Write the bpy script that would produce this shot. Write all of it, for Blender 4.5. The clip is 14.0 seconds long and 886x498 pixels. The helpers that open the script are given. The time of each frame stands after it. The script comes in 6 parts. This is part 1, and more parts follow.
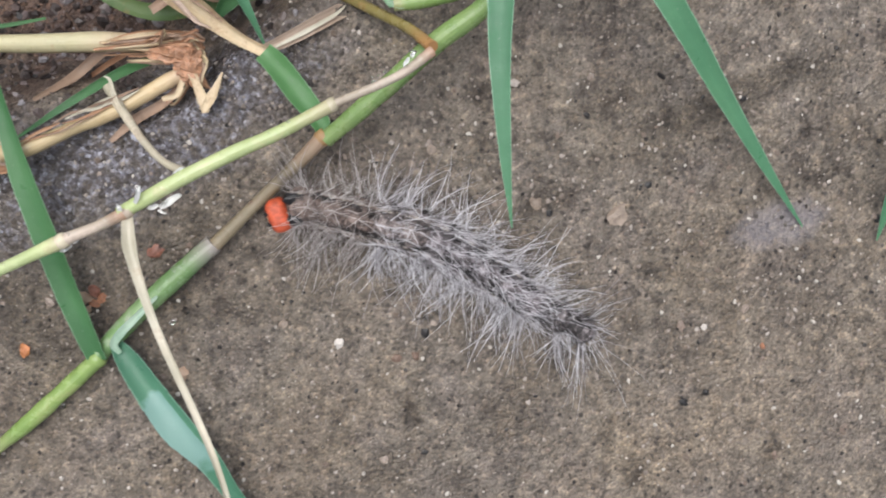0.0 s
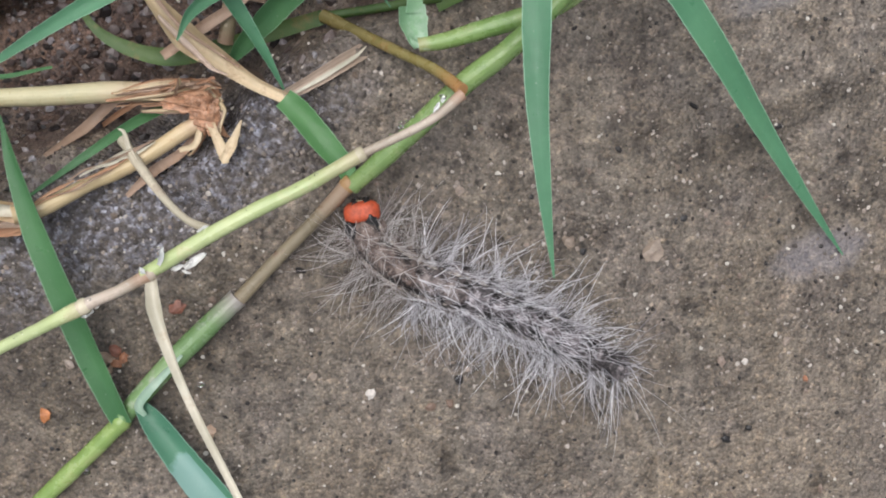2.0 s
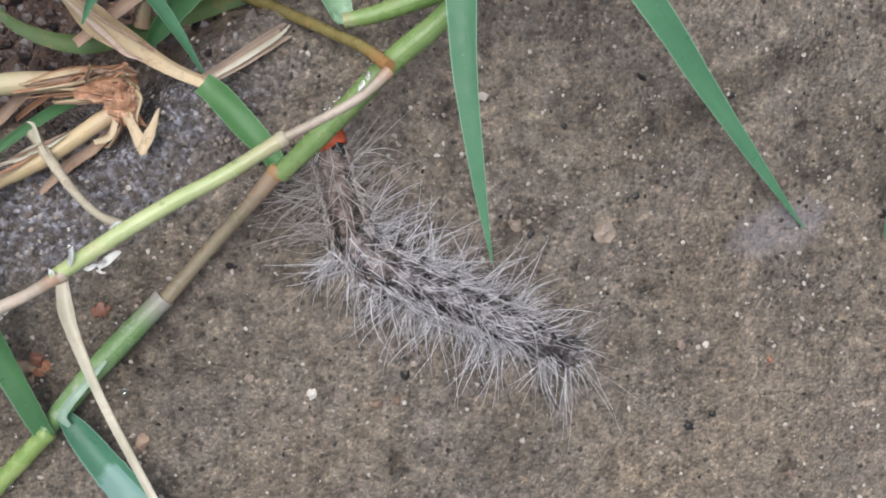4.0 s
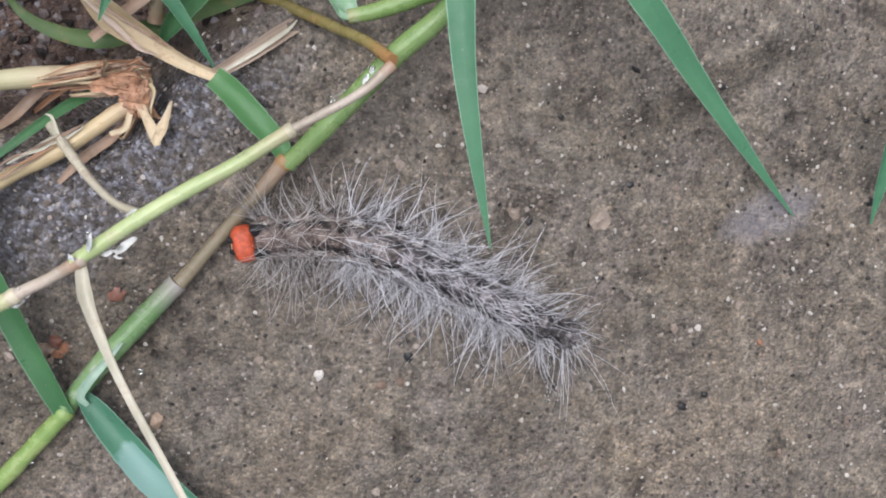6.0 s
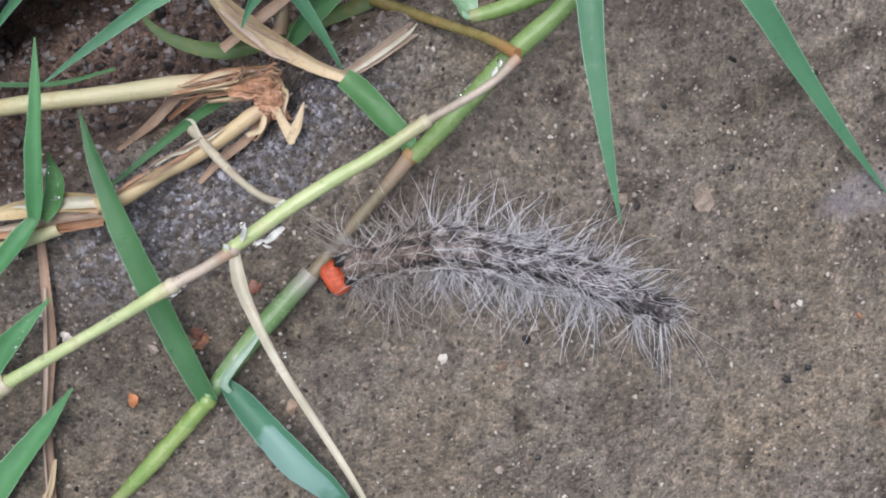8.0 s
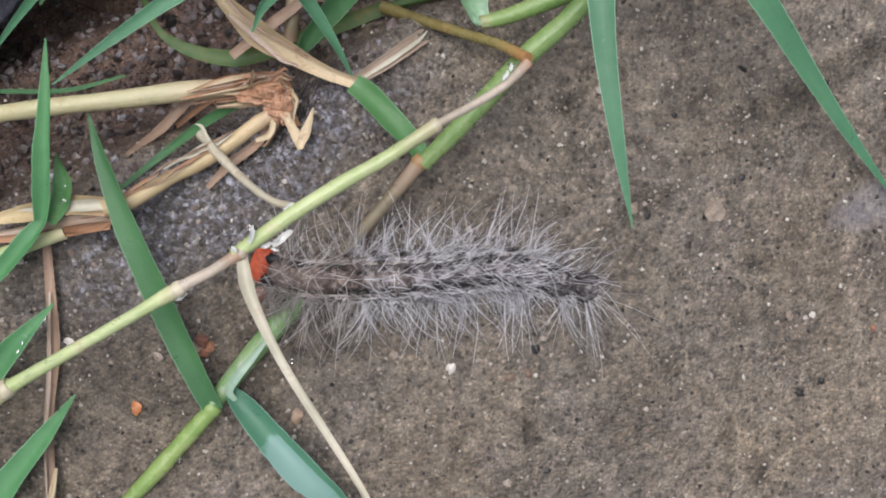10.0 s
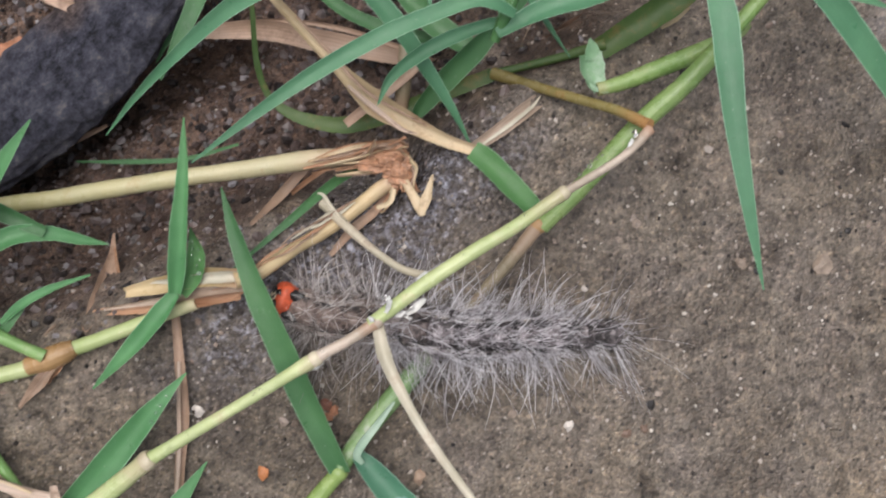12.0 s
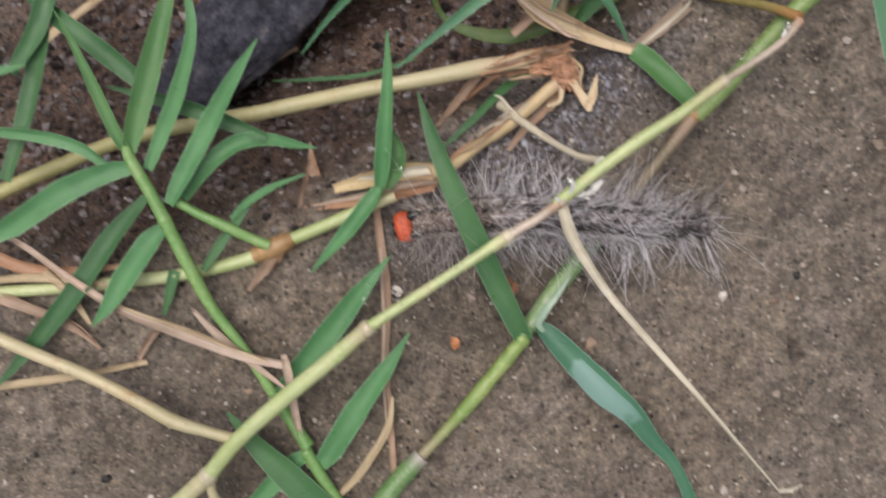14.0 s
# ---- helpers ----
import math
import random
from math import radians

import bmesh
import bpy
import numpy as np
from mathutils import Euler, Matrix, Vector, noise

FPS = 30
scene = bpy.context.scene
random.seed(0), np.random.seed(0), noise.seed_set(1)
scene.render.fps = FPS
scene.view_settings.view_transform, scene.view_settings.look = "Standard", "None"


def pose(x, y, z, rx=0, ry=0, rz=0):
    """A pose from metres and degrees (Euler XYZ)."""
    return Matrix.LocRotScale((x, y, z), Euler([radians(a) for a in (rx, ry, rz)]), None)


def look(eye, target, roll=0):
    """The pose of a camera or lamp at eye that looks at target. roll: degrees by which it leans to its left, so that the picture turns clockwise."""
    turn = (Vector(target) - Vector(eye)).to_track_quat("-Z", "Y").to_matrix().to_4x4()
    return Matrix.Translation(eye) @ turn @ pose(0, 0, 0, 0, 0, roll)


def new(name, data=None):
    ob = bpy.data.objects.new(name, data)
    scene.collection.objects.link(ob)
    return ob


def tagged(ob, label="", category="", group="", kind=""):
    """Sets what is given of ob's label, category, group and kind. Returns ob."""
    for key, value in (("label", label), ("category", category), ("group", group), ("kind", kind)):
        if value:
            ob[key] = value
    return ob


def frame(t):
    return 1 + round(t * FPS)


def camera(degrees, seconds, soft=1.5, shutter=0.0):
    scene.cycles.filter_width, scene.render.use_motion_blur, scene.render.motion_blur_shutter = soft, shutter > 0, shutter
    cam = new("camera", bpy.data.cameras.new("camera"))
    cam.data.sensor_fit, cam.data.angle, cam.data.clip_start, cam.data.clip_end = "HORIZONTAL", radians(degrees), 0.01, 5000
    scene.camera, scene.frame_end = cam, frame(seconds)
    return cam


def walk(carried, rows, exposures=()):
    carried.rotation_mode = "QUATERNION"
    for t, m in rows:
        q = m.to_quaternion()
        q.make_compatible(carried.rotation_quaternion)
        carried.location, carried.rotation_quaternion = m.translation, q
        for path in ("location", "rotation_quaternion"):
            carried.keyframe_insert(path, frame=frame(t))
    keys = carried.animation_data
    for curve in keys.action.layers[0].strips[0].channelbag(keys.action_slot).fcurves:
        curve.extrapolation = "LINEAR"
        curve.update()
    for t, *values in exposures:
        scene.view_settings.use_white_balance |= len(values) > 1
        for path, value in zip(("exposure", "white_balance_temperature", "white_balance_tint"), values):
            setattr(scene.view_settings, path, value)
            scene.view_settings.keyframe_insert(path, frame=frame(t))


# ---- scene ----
cam = camera(52.00, 14.0, soft=1.9, shutter=0.3)
walk(cam, [
    (0, pose(0.03999, 0.02703, 0.10407, -7.038, -3.960, 2.515)),
    (0.5, pose(0.03421, 0.02606, 0.10561, -7.826, -3.793, 1.182)),
    (1, pose(0.02998, 0.02819, 0.10395, -7.106, -4.469, 0.702)),
    (1.5, pose(0.03091, 0.03404, 0.10147, -6.832, -4.392, 1.000)),
    (2, pose(0.03558, 0.03204, 0.09949, -7.252, -4.849, 0.516)),
    (2.5, pose(0.03415, 0.03657, 0.09762, -6.367, -5.527, -0.276)),
    (3, pose(0.03496, 0.03441, 0.09639, -6.985, -5.387, -0.988)),
    (3.5, pose(0.03951, 0.03345, 0.09457, -6.890, -5.460, -1.539)),
    (3.7, pose(0.04103, 0.03070, 0.09450, -7.227, -5.893, -1.499)),
    (6, pose(0.04114, 0.03083, 0.09844, -8.086, -5.545, -1.587)),
    (6.5, pose(0.03990, 0.02668, 0.10003, -8.829, -5.003, -1.648)),
    (7, pose(0.03919, 0.02761, 0.10103, -6.749, -5.167, -3.510)),
    (7.5, pose(0.03168, 0.02663, 0.10292, -6.313, -5.078, -3.900)),
    (7.7, pose(0.02987, 0.02698, 0.10353, -6.151, -5.047, -3.721)),
    (9.8, pose(0.02639, 0.02384, 0.10301, -3.323, -4.805, -3.671)),
    (10, pose(0.02769, 0.02369, 0.10277, -3.551, -4.853, -3.364)),
    (10.5, pose(0.02279, 0.02609, 0.10127, -3.909, -4.515, -3.433)),
    (11, pose(0.02173, 0.02775, 0.09951, -3.807, -4.258, -3.500)),
    (11.5, pose(0.02156, 0.03423, 0.10215, -2.563, -4.763, -3.100)),
    (12, pose(0.01487, 0.02935, 0.10342, -2.121, -4.779, -4.683)),
    (12.5, pose(0.01129, 0.02379, 0.10508, -2.891, -4.779, -4.858)),
    (13, pose(0.00595, 0.01909, 0.10733, -3.914, -3.547, -5.467)),
    (13.5, pose(-0.00193, 0.01026, 0.11333, -6.482, -2.276, -6.317)),
    (13.8, pose(-0.00236, 0.01659, 0.11776, -4.249, -3.504, -6.664)),
    (14, pose(-0.00021, 0.02475, 0.11690, -5.326, -1.087, -7.039)),
], [(0.0, 0.85, 6300, 9), (1.0, 0.82, 6300, 9), (1.5, 0.74, 6300, 9), (3.7, 0.73, 6250, 9), (6.0, 0.78, 6050, 10), (6.5, 0.80, 6050, 10), (7.0, 0.86, 6050, 10), (7.5, 0.77, 6050, 10), (10.0, 0.70, 6250, 10), (11.5, 0.63, 6450, 11), (12.0, 0.68, 6500, 11.5), (13.0, 0.60, 6650, 12.5), (14.0, 0.50, 6750, 13)])
MM = 0.001

# ---- light: an overcast sky ----
world = bpy.data.worlds.new("overcast_sky")
scene.world = world
world.use_nodes = True
wt = world.node_tree
sky = wt.nodes.new("ShaderNodeTexSky")
sky.sky_type, sky.sun_disc = "NISHITA", False
sky.sun_elevation, sky.sun_rotation = radians(72), radians(325)
sky.air_density, sky.dust_density, sky.ozone_density = 1.0, 4.0, 1.0
pale = wt.nodes.new("ShaderNodeHueSaturation")
pale.inputs["Saturation"].default_value = 0.45
wt.links.new(sky.outputs[0], pale.inputs["Color"])
wt.links.new(pale.outputs[0], wt.nodes["Background"].inputs["Color"])
wt.nodes["Background"].inputs["Strength"].default_value = 0.075
sun = new("sun", bpy.data.lights.new("sun", "SUN"))
sun.data.energy, sun.data.angle, sun.data.color = 1.5, radians(55), (1.0, 0.97, 0.94)
sun.matrix_world = look((-0.18, 0.26, 1.0), (0, 0, 0))


# ---- materials ----
def material(name, rough=0.5, spec=0.5):
    mat = bpy.data.materials.new(name)
    mat.use_nodes = True
    nt = mat.node_tree
    bsdf = nt.nodes["Principled BSDF"]
    bsdf.inputs["Roughness"].default_value = rough
    bsdf.inputs["Specular IOR Level"].default_value = spec
    return mat, nt, bsdf


def add(nt, kind, **values):
    node = nt.nodes.new(kind)
    for key, value in values.items():
        node.inputs[key.replace("_", " ")].default_value = value
    return node


def noise_of(nt, where, scale, detail=4.0, rough=0.6):
    node = add(nt, "ShaderNodeTexNoise", Scale=scale, Detail=detail, Roughness=rough)
    nt.links.new(where, node.inputs["Vector"])
    return node.outputs["Fac"]


def ramp(nt, value, stops):
    node = nt.nodes.new("ShaderNodeValToRGB")
    while len(node.color_ramp.elements) < len(stops):
        node.color_ramp.elements.new(0.5)
    for el, (at, colour) in zip(node.color_ramp.elements, stops):
        el.position, el.color = at, (*colour, 1.0)
    nt.links.new(value, node.inputs["Fac"])
    return node.outputs["Color"]


def mix(nt, fac, a, b, how="MIX"):
    node = nt.nodes.new("ShaderNodeMix")
    node.data_type, node.blend_type = "RGBA", how
    for value, socket in ((fac, node.inputs["Factor"]), (a, node.inputs[6]), (b, node.inputs[7])):
        if isinstance(value, (int, float)):
            socket.default_value = value
        elif isinstance(value, tuple):
            socket.default_value = (*value, 1.0)
        else:
            nt.links.new(value, socket)
    return node.outputs[2]


def bump(nt, bsdf, height, strength, distance):
    node = add(nt, "ShaderNodeBump", Strength=strength, Distance=distance)
    nt.links.new(height, node.inputs["Height"])
    nt.links.new(node.outputs[0], bsdf.inputs["Normal"])


def to_value(nt, value, low, high, out_low, out_high):
    node = add(nt, "ShaderNodeMapRange", From_Min=low, From_Max=high, To_Min=out_low, To_Max=out_high)
    nt.links.new(value, node.inputs["Value"])
    return node.outputs["Result"]


def place_of(nt):
    return nt.nodes.new("ShaderNodeTexCoord").outputs["Object"]


def island(nt):
    return nt.nodes.new("ShaderNodeNewGeometry").outputs["Random Per Island"]


def cells(nt, where, scale):
    """Random tone for each grain-sized cell, and the distance from its middle."""
    node = add(nt, "ShaderNodeTexVoronoi", Scale=scale)
    nt.links.new(where, node.inputs["Vector"])
    split = nt.nodes.new("ShaderNodeSeparateColor")
    nt.links.new(node.outputs["Color"], split.inputs[0])
    return split.outputs[0], node.outputs["Distance"]


def patch_of(nt, where, centre, radii, edge, scale=90):
    """A ragged oval patch, 1 inside and 0 outside."""
    place = nt.nodes.new("ShaderNodeVectorMath")
    place.operation = "SUBTRACT"
    place.inputs[1].default_value = (centre[0] * MM, centre[1] * MM, 0)
    nt.links.new(where, place.inputs[0])
    turn = nt.nodes.new("ShaderNodeVectorRotate")
    turn.inputs["Angle"].default_value = -radians(centre[2])
    nt.links.new(place.outputs[0], turn.inputs["Vector"])
    size = nt.nodes.new("ShaderNodeVectorMath")
    size.operation = "DIVIDE"
    size.inputs[1].default_value = (radii[0] * MM, radii[1] * MM, 1.0)
    nt.links.new(turn.outputs[0], size.inputs[0])
    length = nt.nodes.new("ShaderNodeVectorMath")
    length.operation = "LENGTH"
    nt.links.new(size.outputs[0], length.inputs[0])
    ragged = nt.nodes.new("ShaderNodeMath")
    ragged.operation = "MULTIPLY_ADD"
    ragged.inputs[1].default_value = 1.3
    nt.links.new(noise_of(nt, where, scale, 5, 0.65), ragged.inputs[0])
    nt.links.new(length.outputs["Value"], ragged.inputs[2])
    return to_value(nt, ragged.outputs[0], 1.65 - edge, 1.65 + edge, 1.0, 0.0)


def wet_concrete():
    mat, nt, bsdf = material("wet_concrete", 0.45)
    at = place_of(nt)
    tiny, tiny_gap = cells(nt, at, 5000)
    sand, sand_gap = cells(nt, at, 2200)
    fine = noise_of(nt, at, 2600, 4, 0.75)
    mid = noise_of(nt, at, 420, 5, 0.65)
    broad = noise_of(nt, at, 42, 5, 0.6)
    tone = ramp(nt, mid, [(0.3, (0.12, 0.102, 0.086)), (0.5, (0.192, 0.167, 0.144)), (0.7, (0.27, 0.24, 0.207))])
    small = ramp(nt, tiny, [(0.0, (0.4, 0.38, 0.37)), (0.15, (0.76, 0.74, 0.72)), (0.6, (1.0, 0.98, 0.96)), (0.9, (1.2, 1.16, 1.12)), (1.0, (1.7, 1.62, 1.55))])
    large = ramp(nt, sand, [(0.0, (0.35, 0.33, 0.32)), (0.12, (0.8, 0.78, 0.77)), (0.7, (1.05, 1.03, 1.0)), (0.92, (1.35, 1.27, 1.15)), (1.0, (1.7, 1.6, 1.5))])
    colour = mix(nt, 0.6, mix(nt, 0.6, tone, small, "MULTIPLY"), large, "MULTIPLY")
    gritty = ramp(nt, noise_of(nt, at, 1000, 3, 0.6), [(0.34, (0.55, 0.53, 0.52)), (0.46, (0.95, 0.95, 0.95)), (0.56, (1.04, 1.03, 1.02)), (0.68, (1.4, 1.34, 1.28))])
    colour = mix(nt, 0.7, colour, gritty, "MULTIPLY")
    damp = ramp(nt, broad, [(0.32, (0.6, 0.57, 0.55)), (0.5, (1.0, 1.0, 1.0)), (0.68, (1.14, 1.11, 1.06))])
    colour = mix(nt, 1.0, colour, damp, "MULTIPLY")
    slant = nt.nodes.new("ShaderNodeVectorRotate")
    slant.inputs["Angle"].default_value = radians(33)
    nt.links.new(at, slant.inputs["Vector"])
    tint = ramp(nt, noise_of(nt, slant.outputs[0], 110, 5, 0.65), [(0.3, (1.04, 1.01, 0.92)), (0.5, (1.0, 1.0, 0.98)), (0.7, (0.98, 0.97, 1.02))])
    colour = mix(nt, 0.8, colour, tint, "MULTIPLY")
    blotch = ramp(nt, noise_of(nt, at, 210, 5, 0.7), [(0.3, (0.62, 0.6, 0.58)), (0.45, (0.92, 0.92, 0.92)), (0.6, (1.08, 1.07, 1.05)), (0.72, (1.28, 1.24, 1.2))])
    colour = mix(nt, 0.7, colour, blotch, "MULTIPLY")
    hole, hole_gap = cells(nt, at, 1150)
    pore = nt.nodes.new("ShaderNodeMath")
    pore.operation = "MULTIPLY"
    nt.links.new(to_value(nt, hole, 0.76, 0.84, 0.0, 1.0), pore.inputs[0])
    nt.links.new(to_value(nt, hole_gap, 0.18, 0.42, 1.0, 0.0), pore.inputs[1])
    colour = mix(nt, to_value(nt, pore.outputs[0], 0, 1, 0, 0.72), colour, (0.022, 0.018, 0.016))
    hollow = ramp(nt, noise_of(nt, at, 105, 3, 0.5), [(0.28, (0.5, 0.48, 0.46)), (0.38, (1.0, 1.0, 1.0))])
    colour = mix(nt, 1.0, colour, hollow, "MULTIPLY")
    for spot, radii, tone in (((83.7, 34.7, 0), (13, 1.8), 0.62), ((72.9, 28.5, 0), (9, 2.4), 0.75), ((59.7, 20.8, 0), (3.6, 1.6), 0.6), ((26.5, -14.7, 0), (16, 9), 0.9), ((-10.0, 1.0, 0), (44, 15), 0.82), ((85.6, -3.7, 0), (20, 10), 1.08), ((86.0, 17.0, 0), (20, 9), 0.88)):
        streak = patch_of(nt, at, (spot[0], spot[1], 24), radii, 0.4, 130)
        colour = mix(nt, streak, colour, mix(nt, 1.0, colour, (tone, tone * 0.98, tone * 0.95), "MULTIPLY"))
    soil = patch_of(nt, at, (-22, 44, 18), (60, 21), 0.2)
    # shade under the right-hand stems, painted as a dark oval in the ground colour
    shade_at = (40.3, 49.7, 0)
    shade_mask = patch_of(nt, at, (shade_at[0], shade_at[1], 30), (8, 4), 0.35, 160)
    colour = mix(nt, shade_mask, colour, mix(nt, 1.0, colour, (0.4, 0.32, 0.28), "MULTIPLY"))
    colour = mix(nt, soil, colour, mix(nt, 1.0, colour, (0.6, 0.46, 0.43), "MULTIPLY"))
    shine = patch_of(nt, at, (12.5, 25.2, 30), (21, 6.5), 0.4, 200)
    # bluish sky glints of the wet crusty patch, put into its grain colours
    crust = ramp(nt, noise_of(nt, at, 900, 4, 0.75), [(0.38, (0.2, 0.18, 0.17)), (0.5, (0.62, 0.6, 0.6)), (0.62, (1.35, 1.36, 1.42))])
    glint_grain = mix(nt, 1.0, ramp(nt, sand, [(0.0, (0.055, 0.05, 0.056)), (0.5, (0.16, 0.156, 0.185)), (0.8, (0.27, 0.275, 0.325)), (1.0, (0.5, 0.52, 0.6))]), crust, "MULTIPLY")
    colour = mix(nt, to_value(nt, shine, 0, 1, 0, 0.62), colour, glint_grain)
    pale = patch_of(nt, at, (88, 19, 20), (5, 2.6), 0.3, 260)
    colour = mix(nt, to_value(nt, pale, 0, 1, 0, 0.4), colour, (0.3, 0.28, 0.31))
    # wet sheen near the far right, mixed into the concrete as pale grey-blue
    painted_sheen = (84.0, 49.7, 0)
    pale = patch_of(nt, at, (painted_sheen[0], painted_sheen[1], 20), (9, 2.4), 0.35, 200)
    colour = mix(nt, to_value(nt, pale, 0, 1, 0, 0.4), colour, (0.26, 0.255, 0.28))
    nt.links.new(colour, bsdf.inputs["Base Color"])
    rough = to_value(nt, broad, 0.3, 0.7, 0.3, 0.6)
    wet = nt.nodes.new("ShaderNodeMix")
    nt.links.new(shine, wet.inputs[0])
    nt.links.new(rough, wet.inputs[2])
    wet.inputs[3].default_value = 0.16
    nt.links.new(wet.outputs[0], bsdf.inputs["Roughness"])
    height = nt.nodes.new("ShaderNodeMath")
    height.operation = "MULTIPLY_ADD"
    height.inputs[1].default_value = -0.6
    nt.links.new(sand_gap, height.inputs[0])
    nt.links.new(mid, height.inputs[2])
    more = nt.nodes.new("ShaderNodeMath")
    more.operation = "MULTIPLY_ADD"
    more.inputs[1].default_value = 0.4
    nt.links.new(fine, more.inputs[0])
    nt.links.new(height.outputs[0], more.inputs[2])
    bump(nt, bsdf, more.outputs[0], 0.9, 0.0006)
    return mat


def grain_material(name, stops, rough=0.4):
    mat, nt, bsdf = material(name, rough)
    colour = ramp(nt, island(nt), stops)
    speck = ramp(nt, noise_of(nt, place_of(nt), 3000, 3), [(0.3, (0.6, 0.6, 0.6)), (0.7, (1.1, 1.1, 1.1))])
    nt.links.new(mix(nt, 0.8, colour, speck, "MULTIPLY"), bsdf.inputs["Base Color"])
    return mat


def stone_material(name, colour, spread=0.5, rough=0.4):
    mat, nt, bsdf = material(name, rough)
    at = place_of(nt)
    n = noise_of(nt, at, 900, 5, 0.7)
    dark = tuple(c * (1 - spread) for c in colour)
    light = tuple(min(1, c * (1 + spread)) for c in colour)
    nt.links.new(ramp(nt, n, [(0.3, dark), (0.55, colour), (0.75, light)]), bsdf.inputs["Base Color"])
    bump(nt, bsdf, n, 0.5, 0.0004)
    return mat


def blade_material(name, dark, light, rough=0.38, glow=0.25, worn=None, veins=21, painted_sheen=None, ribbed=0.18, ends=None, rim=0.0):
    """Grass blade: veins along its length, patchy tone, light shining through."""
    mat, nt, bsdf = material(name, rough, 0.6)
    at = place_of(nt)
    uv = nt.nodes.new("ShaderNodeUVMap").outputs[0]
    split = nt.nodes.new("ShaderNodeSeparateXYZ")
    nt.links.new(uv, split.inputs[0])
    wave = nt.nodes.new("ShaderNodeMath")
    wave.operation = "MULTIPLY"
    wave.inputs[1].default_value = veins * 2 * math.pi
    nt.links.new(split.outputs[0], wave.inputs[0])
    sine = nt.nodes.new("ShaderNodeMath")
    sine.operation = "SINE"
    nt.links.new(wave.outputs[0], sine.inputs[0])
    stripe = to_value(nt, sine.outputs[0], -1, 1, 0.0, 1.0)
    patch = noise_of(nt, at, 130, 4)
    colour = ramp(nt, patch, [(0.3, dark), (0.7, light)])
    drift = ramp(nt, noise_of(nt, at, 60, 5, 0.7), [(0.3, (0.78, 0.82, 0.8)), (0.5, (1.0, 1.0, 1.0)), (0.72, (1.18, 1.1, 1.05))])
    colour = mix(nt, 0.8, colour, drift, "MULTIPLY")
    shade = ramp(nt, stripe, [(0.0, (0.8, 0.82, 0.8)), (1.0, (1.1, 1.08, 1.1))])
    colour = mix(nt, ribbed, colour, shade, "MULTIPLY")
    rib = nt.nodes.new("ShaderNodeMath")
    rib.operation = "COMPARE"
    rib.inputs[1].default_value, rib.inputs[2].default_value = 0.5, 0.035
    nt.links.new(split.outputs[0], rib.inputs[0])
    colour = mix(nt, to_value(nt, rib.outputs[0], 0, 1, 0, 0.03), colour, tuple(min(1, c * 1.6 + 0.03) for c in light))
    offset = nt.nodes.new("ShaderNodeMath")
    offset.operation = "COMPARE"
    offset.inputs[1].default_value, offset.inputs[2].default_value = 0.5, 0.468
    nt.links.new(split.outputs[0], offset.inputs[0])
    colour = mix(nt, to_value(nt, offset.outputs[0], 0, 1, rim, 0.0), colour, tuple(min(1, c * 1.2 + 0.28) for c in light))
    if worn:
        spots = to_value(nt, noise_of(nt, at, 260, 5, 0.7), 0.56, 0.72, 0.0, 0.8)
        colour = mix(nt, spots, colour, worn)
    for tone, low, high in ends or ():
        ragged = nt.nodes.new("ShaderNodeMath")
        ragged.operation = "MULTIPLY_ADD"
        ragged.inputs[1].default_value = 0.35 * abs(high - low)
        nt.links.new(noise_of(nt, at, 350, 5, 0.7), ragged.inputs[0])
        nt.links.new(split.outputs[1], ragged.inputs[2])
        colour = mix(nt, to_value(nt, ragged.outputs[0], low, high, 0.85, 0.0), colour, tone)
    # sky reflection on a wet blade, painted as a pale blue-green area
    if painted_sheen:
        across = nt.nodes.new("ShaderNodeMath")
        across.operation = "COMPARE"
        across.inputs[1].default_value, across.inputs[2].default_value = 0.66, 0.4
        nt.links.new(split.outputs[0], across.inputs[0])
        along = nt.nodes.new("ShaderNodeMath")
        along.operation = "MULTIPLY_ADD"
        along.inputs[1].default_value = 0.22
        nt.links.new(noise_of(nt, at, 220, 4), along.inputs[0])
        nt.links.new(split.outputs[1], along.inputs[2])
        start = to_value(nt, along.outputs[0], painted_sheen[0], painted_sheen[0] + 0.03, 0, 1)
        stop = to_value(nt, along.outputs[0], painted_sheen[1], painted_sheen[1] + 0.05, 1, 0)
        area = nt.nodes.new("ShaderNodeMath")
        area.operation = "MULTIPLY"
        nt.links.new(start, area.inputs[0])
        nt.links.new(stop, area.inputs[1])
        whole = nt.nodes.new("ShaderNodeMath")
        whole.operation = "MULTIPLY"
        nt.links.new(area.outputs[0], whole.inputs[0])
        nt.links.new(across.outputs[0], whole.inputs[1])
        colour = mix(nt, to_value(nt, whole.outputs[0], 0, 1, 0, 0.88), colour, (0.27, 0.45, 0.4))
    dust = to_value(nt, noise_of(nt, at, 2300, 3, 0.6), 0.66, 0.76, 0.0, 0.22)
    colour = mix(nt, dust, colour, (0.6, 0.62, 0.57))
    nt.links.new(colour, bsdf.inputs["Base Color"])
    nt.links.new(to_value(nt, noise_of(nt, at, 500, 3), 0.3, 0.7, rough - 0.12, rough + 0.2), bsdf.inputs["Roughness"])
    grain = nt.nodes.new("ShaderNodeMath")
    grain.operation = "MULTIPLY_ADD"
    grain.inputs[1].default_value = 0.4 * ribbed
    nt.links.new(stripe, grain.inputs[0])
    nt.links.new(noise_of(nt, at, 1100, 5, 0.7), grain.inputs[2])
    bump(nt, bsdf, grain.outputs[0], 0.5, 0.00022)
    through_light = nt.nodes.new("ShaderNodeBsdfTranslucent")
    nt.links.new(colour, through_light.inputs["Color"])
    both = nt.nodes.new("ShaderNodeMixShader")
